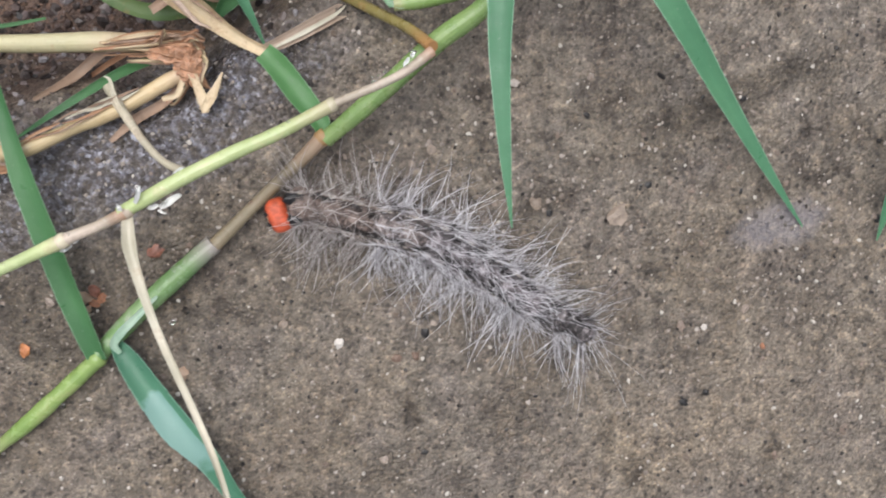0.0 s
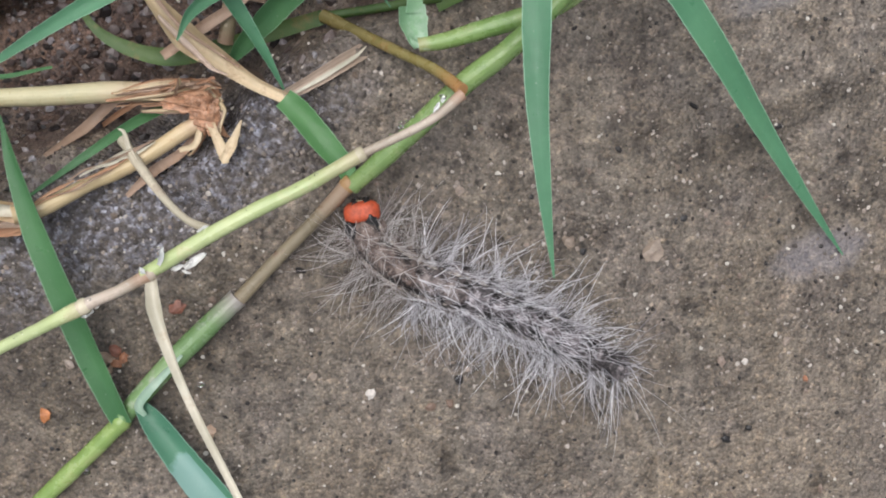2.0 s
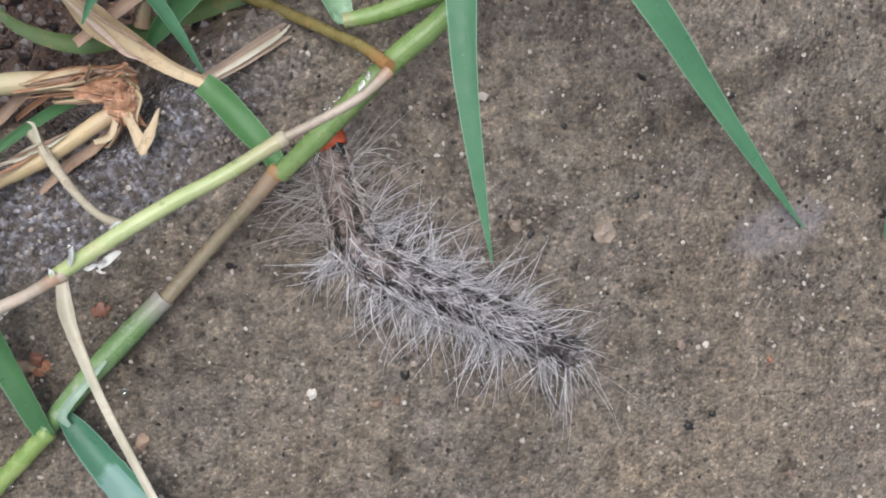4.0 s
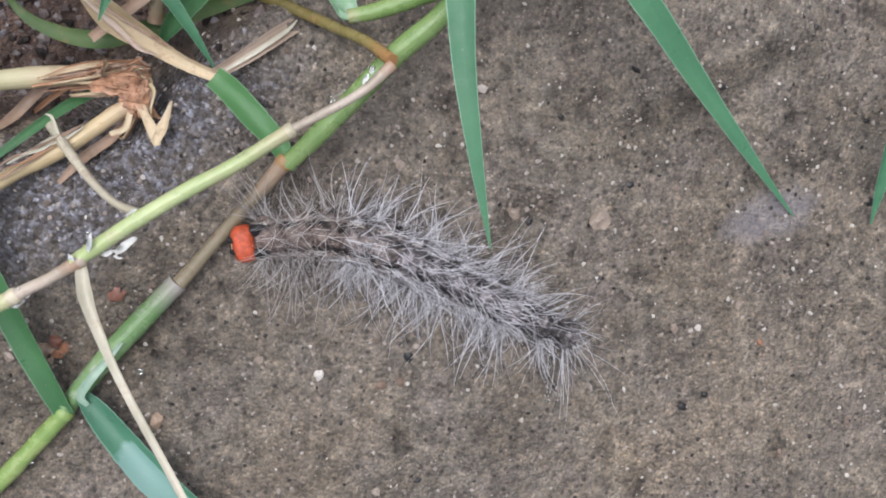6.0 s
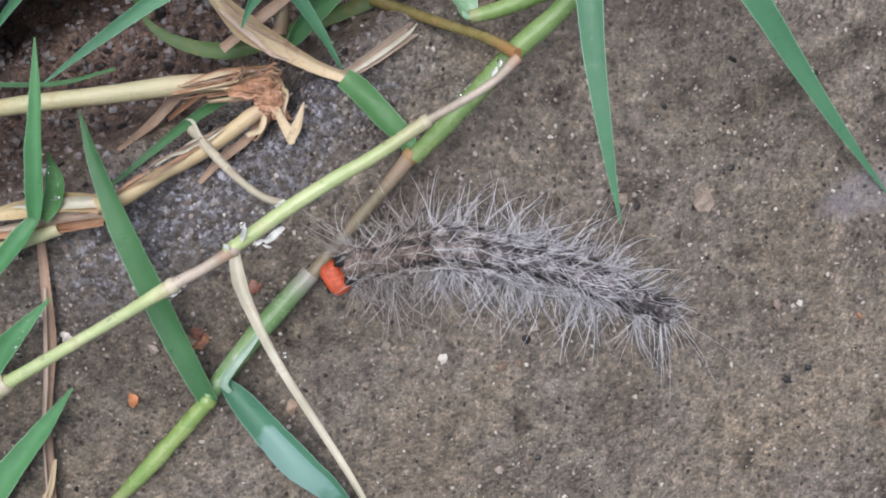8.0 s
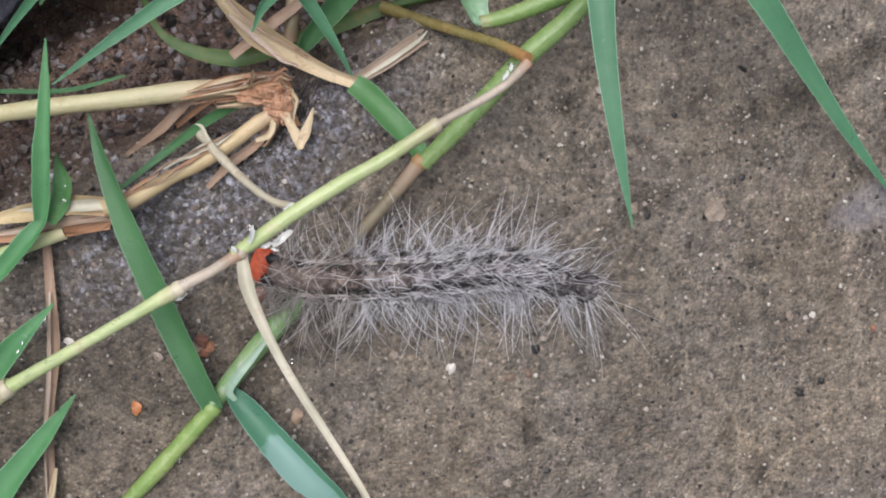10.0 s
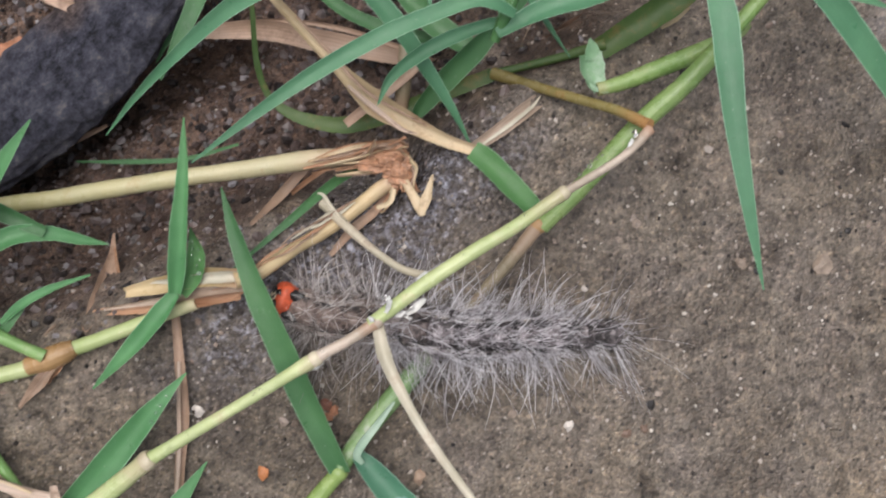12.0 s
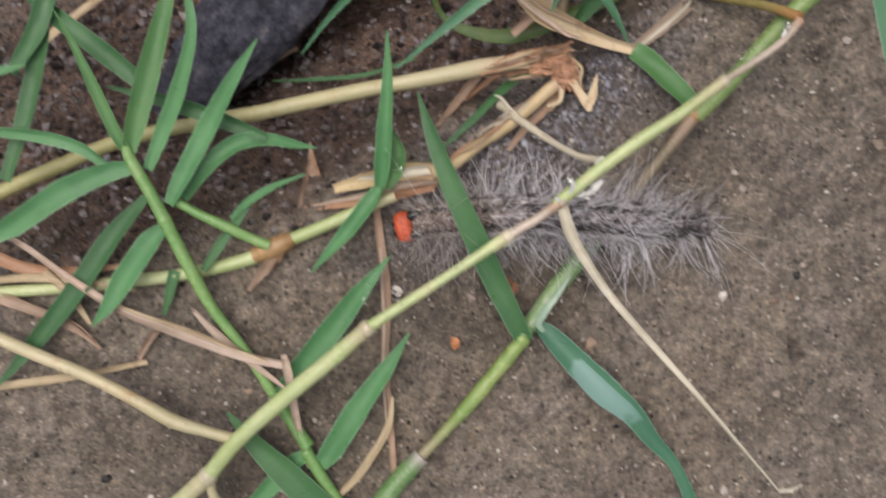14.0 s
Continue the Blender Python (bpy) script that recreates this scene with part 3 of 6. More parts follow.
def build_shreds():
    """Short shreds of dead grass lying on the soil."""
    rnd = random.Random(12)
    verts, faces = [], []
    for k in range(900):
        x, y = rnd.uniform(-70, 45), rnd.uniform(15, 85)
        if rnd.random() > 0.16 * in_soil(x, y) + 0.005:
            continue
        turn, bend, length, w = rnd.uniform(0, 6.28), rnd.gauss(0, 0.09), rnd.uniform(1.5, 6), rnd.uniform(0.12, 0.45)
        n = len(verts)
        for j in range(7):
            t = j / 6
            a = turn + bend * j
            x, y = x + math.cos(a) * length / 6, y + math.sin(a) * length / 6
            wide = w * (0.25 + 0.75 * math.sin(math.pi * (0.12 + 0.76 * t)))
            z = ground_height(x, y) + 0.28 + 0.3 * math.sin(k + t * 3)
            for u, v in ((-1, 0), (0, 0.35), (1, 0), (0, -0.15)):
                verts.append(((x - math.sin(a) * u * wide / 2) * MM, (y + math.cos(a) * u * wide / 2) * MM, (z + v * wide) * MM))
        for j in range(6):
            for u in range(4):
                b, c = n + 4 * j, (u + 1) % 4
                faces.append((b + u, b + c, b + 4 + c, b + 4 + u))
    data = bpy.data.meshes.new("straw_shreds")
    data.from_pydata(verts, [], faces)
    data.materials.append(SHREDS)
    tagged(new("straw_shreds", data), "short brown shreds of dead grass on wet soil", "dry grass", kind="stuff")


build_shreds()
build_ground()
build_grains()


# ---- pebbles ----
def pebble(at, size, mat, label, seed):
    x, y = at
    bm = bmesh.new()
    blob(bm, (0, 0, 0), (size, size * 0.78, size * 0.5), seed, 0.7)
    ob = new("pebble", mesh_of("pebble", bm, mat))
    ob.location = Vector((x, y, ground_height(x, y) + size * 0.08)) * MM
    ob.rotation_euler = (0, 0, seed * 1.7)
    tagged(ob, label, "pebble", "pebbles in the concrete")


ORANGE = stone_material("orange_stone", (0.52, 0.2, 0.075))
RED = stone_material("red_stone", (0.26, 0.11, 0.075))
WHITE = stone_material("white_stone", (0.66, 0.6, 0.54), 0.25)
TAN = stone_material("tan_stone", (0.40, 0.28, 0.2), 0.3)
CLAY = stone_material("clay_stone", (0.4, 0.18, 0.1), 0.5)
DULL = stone_material("dull_tan_stone", (0.3, 0.235, 0.185), 0.4)
STAIN = stone_material("rusty_crumb", (0.2, 0.13, 0.095), 0.4)
BLACK = stone_material("black_stone", (0.02, 0.018, 0.018))
pebble((0.7, 1.2), 0.8, ORANGE, "bright orange pebble on wet concrete", 1)
pebble((7.0, 7.3), 1.1, TAN, "pale orange pebble beside a red one", 2)
pebble((8.4, 8.3), 0.75, RED, "rust red crumb half sunk in concrete", 3)
pebble((9.3, 7.6), 0.6, CLAY, "orange-brown crumb half sunk in concrete", 21)
pebble((8.5, 6.9), 0.55, CLAY, "orange-brown crumb half sunk in concrete", 22)
pebble((7.8, 6.3), 0.4, TAN, "small pale crumb half sunk in concrete", 23)
pebble((42.9, 1.4), 0.6, STAIN, "rusty stained crumb in the concrete", 24)
pebble((45.1, 1.8), 0.5, STAIN, "rusty stained crumb in the concrete", 25)
pebble((15.2, 13.1), 0.95, RED, "dull red pebble near a green stem", 4)
pebble((-5.9, 8.9), 0.75, WHITE, "small white pebble beside a brown straw", 5)
pebble((67.9, 19.2), 1.3, DULL, "pale tan pebble sunk in concrete", 6)
pebble((58.4, 20.1), 0.9, DULL, "small tan pebble sunk in concrete", 7)
pebble((36.1, 3.0), 0.65, WHITE, "small white pebble on wet concrete", 8)
pebble((77.6, -3.1), 0.6, BLACK, "small black pebble on wet concrete", 9)
pebble((18.3, -1.1), 0.85, TAN, "dull tan pebble on wet concrete", 10)
pebble((79.4, 6.2), 0.42, WHITE, "tiny white pebble on wet concrete", 11)
pebble((-0.2, -21.3), 0.7, stone_material("yellow_stone", (0.5, 0.42, 0.12)), "small yellow pebble on wet concrete", 12)
pebble((-26.8, -1.7), 0.45, TAN, "tiny pale orange pebble beside a green stem", 13)
pebble((-41.7, -14.2), 0.45, WHITE, "tiny pink-white pebble on wet concrete", 14)
pebble((-46.9, -10.9), 0.8, BLACK, "black pebble on wet concrete", 15)
pebble((86.7, 4.1), 0.42, CLAY, "tiny orange pebble on wet concrete", 16)
pebble((29.6, 5.1), 0.55, DULL, "small tan pebble on wet concrete", 17)
pebble((-27.0, 52.0), 2.6, CLAY, "dull reddish clay lump behind a dark stone", 26)
pebble((-33.5, 38.5), 1.0, CLAY, "brick-red crumb beside a dark stone", 27)
pebble((-35.5, -12.2), 0.5, BLACK, "small black pebble on wet concrete", 20)


# ---- dark stone at the edge ----
def build_stone():
    bm = bmesh.new()
    at = (-18.8, 49.3, 6)
    blob(bm, (0, 0, 0), (22, 6.8, 3.4), 31, 0.16, 6)
    for v in bm.verts:
        v.co += v.co.normalized() * MM * (0.5 * noise.noise(v.co / MM * 0.45) + 0.25 * noise.noise(v.co / MM * 1.3))
    mat, nt, bsdf = material("dark_slate", 0.5)
    where = place_of(nt)
    n = noise_of(nt, where, 420, 8, 0.85)
    crust = patch_of(nt, where, (13, 6, 0), (10, 4), 0.5, 260)
    slate = ramp(nt, n, [(0.40, (0.012, 0.012, 0.018)), (0.47, (0.06, 0.06, 0.085)), (0.54, (0.1, 0.1, 0.135)), (0.6, (0.17, 0.165, 0.185)), (0.67, (0.3, 0.26, 0.24))])
    brown = ramp(nt, n, [(0.4, (0.03, 0.02, 0.015)), (0.52, (0.2, 0.13, 0.095)), (0.64, (0.45, 0.35, 0.29))])
    nt.links.new(mix(nt, crust, slate, brown), bsdf.inputs["Base Color"])
    bump(nt, bsdf, n, 1.0, 0.0012)
    ob = new("stone", mesh_of("stone", bm, mat))
    ob.location = Vector((at[0], at[1], -8.5)) * MM
    ob.rotation_euler = (radians(-12), radians(-5), radians(40))
    tagged(ob, "dark slate-grey elongated stone tilted on wet soil", "stone")


build_stone()


# ---- yellow runner, lying above the other stems ----
def build_yellow_runner():
    run = thing("grass_runner", (15.2, 17.4, 0), "yellow-green creeping grass runner with dry brown shoots", "grass")
    stem(run, [(45.0, 35.9, 10.2, 1.16), (41.6, 33.2, 11, 0.90), (35.1, 30.0, 11.5, 0.88)], STEM_PINK, "pinkish brown end piece", node=False)
    stem(run, [(35.1, 30.0, 11.5, 1.37), (29.7, 26.9, 11.4, 1.42), (25.6, 24.9, 11.3, 1.5), (20.3, 22.0, 11.2, 1.53), (15.6, 19.1, 11, 1.47), (14.2, 18.3, 10.9, 1.25)], STEM_YELLOW)
    stem(run, [(15.0, 18.5, 11, 1.3), (11.9, 16.8, 10.8, 1.15), (9.6, 15.8, 10.5, 1.22), (8.0, 15.0, 10.4, 1.45)], STEM_PINK, "pinkish brown piece between two nodes")
    stem(run, [(8.4, 15.2, 10.4, 1.5), (7.2, 14.6, 10.3, 1.55), (5.6, 13.8, 10.2, 1.36), (3.5, 12.7, 10, 1.25), (-3.3, 9.3, 9.4, 1.28), (-9.7, 6.1, 8.8, 1.42)], STEM_YELLOW)
    stem(run, [(-9.7, 6.1, 8.8, 1.88), (-14.6, 2.7, 8.2, 2.02), (-21.2, -1.6, 7.4, 2.11), (-27.6, -6.2, 6.6, 2.00), (-32.0, -10.4, 6, 2.09)], STEM_YELLOW)
    stem(run, [(-32.0, -10.4, 6, 2.22), (-40.6, -16.5, 5.2, 2.31), (-48.5, -22.3, 4.6, 2.47), (-54.3, -27.0, 4, 2.50), (-70.0, -38.7, 3, 2.54)], STEM_YELLOW)
    stem(run, [(20.3, 22.7, 10.0, 0.86), (18.0, 23.5, 8.6, 0.8), (15.4, 25.5, 6.5, 0.86), (12.1, 28.8, 2.8, 1.08), (10.1, 31.1, 0.4, 1.2)], STEM_TAUPE, "short curled dry side shoot", "side_shoot", False)
    leaf(run, [(12.4, 28.7, 3.6, 0.3), (11.2, 30.2, 2.2, 0.5), (10.3, 31.9, 0.6, 0.4), (9.5, 32.3, 0.2, 0.12)], STRAW_CREAM, 0.8, (20, -20), "split pale end strip", "strand", wave=0.2)
    leaf(run, [(15.1, 18.0, 11.0, 1.26), (15.4, 15.2, 11.6, 1.45), (16.6, 12.0, 12.6, 1.18), (19.3, 6.6, 15.0, 0.92), (25.1, -2.5, 20.5, 0.65), (28.3, -7.8, 25.5, 0.51), (30.8, -11.9, 29.4, 0.22)], STRAW_CREAM, 0.9, (-30, 40), "long dry straw-coloured blade", wave=0.35)
    leaf(run, [(30.8, -11.8, 29.4, 0.28), (31.9, -11.8, 29.6, 0.38), (33.0, -11.3, 29.8, 0.16)], STRAW_CREAM, 0.5, label="hooked dry tip")
    rnd = random.Random(23)
    # white flakes at the nodes, partly standing in for highlights on water
    for x, y, z, turn, size in ((17.4, 19.0, 10.6, 20, 1.3), (18.6, 19.4, 10.5, 50, 1.5), (19.6, 20.2, 10.4, 10, 1.2), (18.2, 18.5, 10.2, -20, 0.9), (16.2, 20.4, 12.0, 75, 1.6), (14.4, 18.9, 11.8, 130, 0.8), (9.6, 15.2, 10.2, 30, 0.8), (8.4, 14.2, 9.9, 10, 0.7), (42.4, 34.6, 11.6, 60, 1.1), (43.0, 35.4, 11.4, 80, 0.8)):
        c, d = math.cos(radians(turn)) * size / 2, math.sin(radians(turn)) * size / 2
        leaf(run, [(x - c, y - d, z, 0.12), (x - c * 0.3, y - d * 0.3, z + 0.15, rnd.uniform(0.3, 0.55)), (x + c * 0.4, y + d * 0.4, z + 0.1, rnd.uniform(0.25, 0.5)), (x + c, y + d, z - 0.1, 0.1)], PAPER_GLINT, 0.7, (rnd.uniform(-30, 30), rnd.uniform(-40, 40)), "white papery scrap with painted wet glint", "scrap", thick=0.05, wave=0.5)
    leaf(run, [(15.9, 19.4, 11.8, 0.38), (16.3, 20.0, 12.2, 0.38), (16.6, 20.7, 12.6, 0.16)], PAPER_GLINT, 0.6, label="white papery scale with painted wet glint")
    leaf(run, [(18.0, 18.9, 10.4, 0.44), (19.1, 19.6, 10.8, 0.87), (20.1, 20.3, 10.5, 0.44)], PAPER_GLINT, 0.5, (0, 40), label="white papery scale with painted wet glint")
    leaf(run, [(19.4, 22.4, 10.6, 0.33), (20.3, 22.9, 11, 0.54), (20.7, 22.4, 11, 0.33)], PAPER_GLINT, 0.5, label="white papery scale with painted wet glint")
    leaf(run, [(7.1, 14.8, 9.8, 0.51), (8.1, 14.3, 9.6, 0.77), (9.1, 14.7, 9.8, 0.38)], PAPER_GLINT, 0.5, label="white papery scale with painted wet glint")
    stem(run, [(45.0, 36.3, 10.2, 1.30), (42.7, 38.4, 6.8, 1.14), (39.2, 40.4, 3.2, 1.17), (35.4, 42.5, -0.3, 1.26), (31.0, 44.8, -3.3, 1.47)], STEM_AMBER, "olive brown stem", node=False)
    stem(run, [(-27.8, -6.3, 6, 1.48), (-32.0, -4.6, 5.6, 1.48), (-35.5, -3.0, 5.4, 1.88), (-40.1, 0.3, 5, 1.61), (-45.7, 4.0, 4.5, 1.61), (-53.2, 8.2, 4, 1.67), (-63.1, 14.3, 3.4, 1.66)], STEM_PALE, "pale straw side stem")
    stem(run, [(-32.1, -11.2, 5.6, 1.35), (-31.5, -14.2, 5, 1.23), (-27.5, -18.5, 4, 1.31), (-21.5, -24.4, 3, 1.41), (-15.1, -29.7, 2.2, 1.36), (-10.0, -34.8, 1.6, 1.30)], STEM_PALE, "pale thin side stem", node=False)
    leaf(run, [(31.0, 44.7, -3.6, 1.58), (25.3, 43.1, -5.0, 1.86), (19.2, 41.3, -6.0, 2.00), (13.1, 40.4, -7.4, 2.02), (7.8, 41.8, -8.0, 1.49), (4.5, 44.4, -8.3, 0.81), (3.4, 48.4, -7.0, 0.73), (3.6, 53.9, -5.0, 0.59), (3.7, 57.6, -4.0, 0.32)], LEAF_OLIVE, 0.4, label="withering olive blade")
    stem(run, [(31.0, 44.7, -3.4, 1.06), (34.5, 45.2, -2.4, 0.98), (38.9, 45.8, -1.0, 1.03), (43.6, 46.7, 0.5, 1.40)], LEAF_OLIVE, "thin olive stem")
    leaf(run, [(42.9, 46.1, 0.5, 2.55), (47.5, 48.5, 2.0, 3.02), (50.5, 50.1, 3.0, 3.13), (52.9, 51.4, 3.5, 2.49)], LEAF_OLIVE, 0.5, label="olive green leaf sheath")
    leaf(run, [(52.0, 51.1, 4.0, 1.61), (52.5, 52.8, 4.2, 1.60), (49.8, 53.5, 4.0, 1.36), (46.7, 53.2, 3.6, 1.36), (43.0, 52.0, 3.0, 0.87)], STRAW_RUST, 0.5, label="curled orange-brown dry blade")
    leaf(run, [(49.9, 48.0, 1.5, 0.64), (51.4, 48.8, 2.0, 1.01), (52.9, 50.0, 2.5, 0.88)], STRAW, 0.3, label="pale torn edge")


build_yellow_runner()


# ---- green runner, lying on the concrete ----
def build_green_runner():
    run = thing("grass_runner", (9.5, 0.7, 0), "bright green creeping grass runner with broad blades", "grass")
    stem(run, [(60.5, 51.1, 10, 1.52), (57.0, 47.6, 9.4, 1.65), (52.5, 43.0, 8.6, 2.01), (49.4, 40.1, 7.6, 2.15), (45.5, 37.1, 6.6, 2.29), (40.4, 32.2, 5, 2.20), (36.6, 28.7, 4, 1.97), (34.1, 26.5, 3.2, 1.86)], STEM_GREEN, node=False)
    stem(run, [(33.8, 26.7, 3.2, 1.76), (30.6, 23.2, 2.6, 1.48), (26.9, 19.4, 2, 1.43), (23.6, 15.9, 1.7, 1.50), (21.4, 13.6, 1.6, 1.68)], STEM_BROWN, "brownish middle piece")
    stem(run, [(21.9, 14.4, 1.6, 2.13), (18.0, 10.6, 1.7, 2.38), (13.7, 6.3, 1.8, 2.25), (9.5, 1.5, 1.9, 2.01)], STEM_SHEATH, "green piece in a pale split sheath", node=False)
    stem(run, [(9.3, 0.9, 1.9, 1.88), (5.8, -2.6, 1.6, 1.96), (1.8, -6.5, 1.4, 1.90), (-2.1, -10.0, 1.2, 1.41), (-5.7, -13.0, 1.2, 1.56)], STEM_AGED, "green piece fading to brown")
    stem(run, [(-5.4, -12.8, 1.2, 2.41), (-9.2, -16.0, 1.4, 2.69), (-15.0, -22.2, 1.6, 2.56)], STEM_SHEATH, "green piece in a pale sheath", node=False)
    stem(run, [(-15.1, -22.3, 1.6, 2.42), (-22.0, -27.3, 1.5, 2.57), (-28.4, -31.7, 1.4, 2.58), (-42.2, -42.5, 1.3, 2.60)], STEM_GREEN)
    leaf(run, [(34.0, 26.8, 3.4, 1.05), (33.3, 28.6, 3.3, 2.18), (30.9, 31.5, 3.2, 2.70), (28.7, 34.2, 3.0, 2.60), (27.1, 35.6, 2.8, 2.26)], LEAF_FRESH, 0.3, label="broad green blade with a torn end", clasp=True)
    leaf(run, [(9.6, 0.9, 2.6, 2.2), (8.8, 3.1, 3.1, 2.6), (6.8, 8.8, 4, 3.0), (4.9, 14.7, 5, 3.1), (2.7, 21.5, 5.8, 2.6), (0.9, 28.5, 6.2, 1.65), (-0.1, 33.5, 6.2, 0.2)], LEAF_DEEP_AND_SHADED, 0.2, label="long dark green pointed blade", clasp=True)
    leaf(run, [(11.3, 3.0, 2.4, 1.25), (13.0, 1.0, 3, 2.62), (16.0, -2.9, 3.6, 3.45), (19.1, -6.7, 4, 3.73), (22.0, -9.9, 3.6, 2.92), (24.4, -13.9, 2.6, 2.12), (27.3, -18.2, 1.8, 1.43), (29.2, -24.4, 1.2, 1.73), (30.4, -34.5, 0.8, 0.29)], LEAF_SHEEN, 0.5, (14, -24), label="broad wet blade with a pale sheen")
    leaf(run, [(16.1, 8.5, 3.2, 0.31), (14.3, 6.5, 3.4, 0.74), (12.2, 4.2, 3.4, 0.99), (11.5, 2.9, 3.2, 0.87), (12.1, 1.9, 3, 0.50)], COLLAR, 0.5, label="papery whitish green collar")
    leaf(run, [(-15.3, -22.6, 1.8, 3.55), (-18.6, -18.2, 2.4, 4.08), (-23.3, -11.8, 3, 3.61), (-26.5, -7.5, 3.2, 2.48), (-29.2, -3.4, 3, 0.34)], LEAF_DEEP_AND_SHADED, 0.25, label="dark green pointed blade", clasp=True)
    leaf(run, [(-14.7, -22.9, 1.8, 2.84), (-11.8, -26.4, 2.4, 3.98), (-8.8, -31.1, 2.6, 4.28), (-4.6, -38.7, 2, 2.89), (-1.0, -45.8, 1, 0.44)], LEAF, 0.3, label="broad green blade", clasp=True)
    leaf(run, [(-22.4, -29.1, 1.6, 1.43), (-23.9, -31.0, 2, 1.86), (-27.3, -34.4, 1.6, 1.44)], LEAF_FRESH, 0.3, clasp=True)
    leaf(run, [(41.1, 40.8, 5.5, 1.33), (40.8, 41.7, 5.7, 2.18), (40.3, 43.3, 6.0, 3.01), (40.1, 44.8, 6.2, 2.9)], LEAF_PALE, 0.6, (-12, -16), label="short torn blade stub", wave=0)
    leaf(run, [(40.5, 44.1, 6.1, 1.81), (40.5, 45.3, 6.3, 1.56), (40.4, 46.0, 6.4, 0.72), (40.4, 46.4, 6.4, 0.18)], LEAF_PALE, 0.3, (-12, -12), label="torn spike", wave=0)
    leaf(run, [(39.7, 42.0, 5.9, 0.24), (40.4, 41.1, 6.0, 0.55), (41.9, 40.8, 5.9, 0.55), (43.1, 41.2, 5.8, 0.25)], LEAF_PALE, 0.4, label="pale wet collar")
    stem(run, [(41.0, 41.0, 5.4, 1.45), (43.8, 41.5, 5.6, 1.70), (48.1, 42.8, 6.0, 2.00), (53.3, 44.4, 6.4, 2.06), (56.3, 45.7, 6.8, 1.69), (57.9, 46.6, 6.8, 0.73)], STEM_GREEN, "green side stem", node=False)


build_green_runner()


# ---- dry culm with a frayed brown knot ----
def build_dry_culm():
    culm = thing("dry_grass_culm", (18.1, 34.4, 0), "dry straw-coloured culm with a frayed brown knot", "dry grass")
    stem(culm, [(15.1, 36.1, -1.5, 1.41), (13.4, 36.2, -1.5, 2.05), (8.3, 36.2, -2.0, 2.30), (1.2, 35.7, -2.5, 2.10), (-7.1, 35.3, -3.2, 2.04), (-16.2, 34.6, -4.0, 2.04), (-21.1, 34.1, -4.0, 2.03), (-25.7, 33.9, -4.0, 1.95), (-38.5, 32.9, -4.0, 1.95), (-48.6, 30.3, -4.0, 1.95), (-58.0, 27.4, -4.0, 1.95), (-70.7, 23.3, -4.0, 1.95)], STEM_CULM, "smooth straw stem", node=False)
    strips = [
        [(8.7, 34.4, -1.3, 0.51), (13.8, 35.0, -0.7, 1.14), (18.2, 35.8, -0.7, 1.33), (19.8, 35.3, -1.0, 0.51)],
        [(9.6, 35.0, -1.1, 0.38), (13.8, 35.9, -0.7, 1.08), (17.7, 36.3, -0.1, 1.26), (19.5, 35.8, -0.3, 0.38)],
        [(10.6, 34.5, -0.2, 0.31), (14.5, 35.1, -0.0, 0.75), (18.3, 35.8, 0.1, 1.00), (20.0, 34.9, -0.0, 0.63)],
        [(11.7, 33.9, -1.4, 0.39), (14.9, 34.1, -0.8, 0.88), (17.6, 34.1, -0.4, 0.75)],
        [(13.8, 35.6, -0.7, 0.50), (16.0, 36.9, 0.3, 1.12), (17.5, 37.0, 0.5, 0.62)],
        [(16.4, 36.4, -0.3, 0.57), (18.4, 36.4, 0.7, 0.94), (19.8, 35.8, 0.5, 0.38)],
        [(18.7, 36.3, -0.1, 0.50), (19.8, 35.3, -0.2, 0.82), (20.0, 33.7, 0.4, 0.88), (18.7, 32.3, 0.2, 0.50)],
        [(18.9, 35.7, -0.7, 0.57), (19.5, 34.1, -0.2, 0.88), (18.3, 32.6, 0.0, 0.76), (16.8, 31.8, -1.0, 0.32)],
        [(19.5, 34.4, -0.5, 0.64), (19.9, 32.9, 0.2, 1.01), (20.6, 31.8, -0.4, 0.64), (20.9, 31.5, -1.0, 0.32)],
        [(18.4, 35.6, -1.7, 0.77), (18.6, 34.0, -0.9, 1.02), (17.4, 32.7, -0.4, 0.76)],
        [(18.9, 33.3, -1.0, 0.51), (17.7, 31.3, -1.4, 0.64), (16.5, 29.6, -1.8, 0.51), (15.8, 30.0, -1.6, 0.26)],
        [(7.9, 34.7, -1.7, 0.26), (11.9, 35.3, -1.3, 0.38), (16.3, 35.8, -0.4, 0.50)],
        [(9.1, 34.1, -1.8, 0.26), (12.9, 34.4, -1.3, 0.38), (16.9, 34.8, -0.7, 0.51)],
        [(15.6, 36.4, 0.1, 0.50), (16.3, 37.3, 1.1, 0.74), (16.6, 37.9, 1.7, 0.19)],
        [(17.7, 36.3, 0.5, 0.62), (19.3, 36.8, 1.3, 0.62), (19.9, 36.7, 1.5, 0.19)],
        [(19.9, 35.0, 0.1, 0.63), (20.5, 34.0, 0.5, 0.75), (20.0, 32.3, 0.8, 0.44), (20.3, 31.0, 0.0, 0.19)],
        [(13.2, 35.2, -0.3, 0.32), (15.1, 35.9, 0.3, 0.50), (16.7, 35.7, 0.3, 0.25)],
        [(11.5, 34.7, -0.7, 0.25), (15.1, 34.7, -0.1, 0.50), (18.0, 35.0, 0.1, 0.50)],
    ]
    for at, size, seed in (((17.6, 35.4, -1.5), (2.1, 1.2, 1.1), 71), ((18.8, 34.1, -1.2), (1.1, 1.9, 1.0), 72)):
        bm = bmesh.new()
        blob(bm, (0, 0, 1.2), [c * 1.15 for c in size], seed, 0.6, 5)
        for v in bm.verts:
            q = v.co / MM
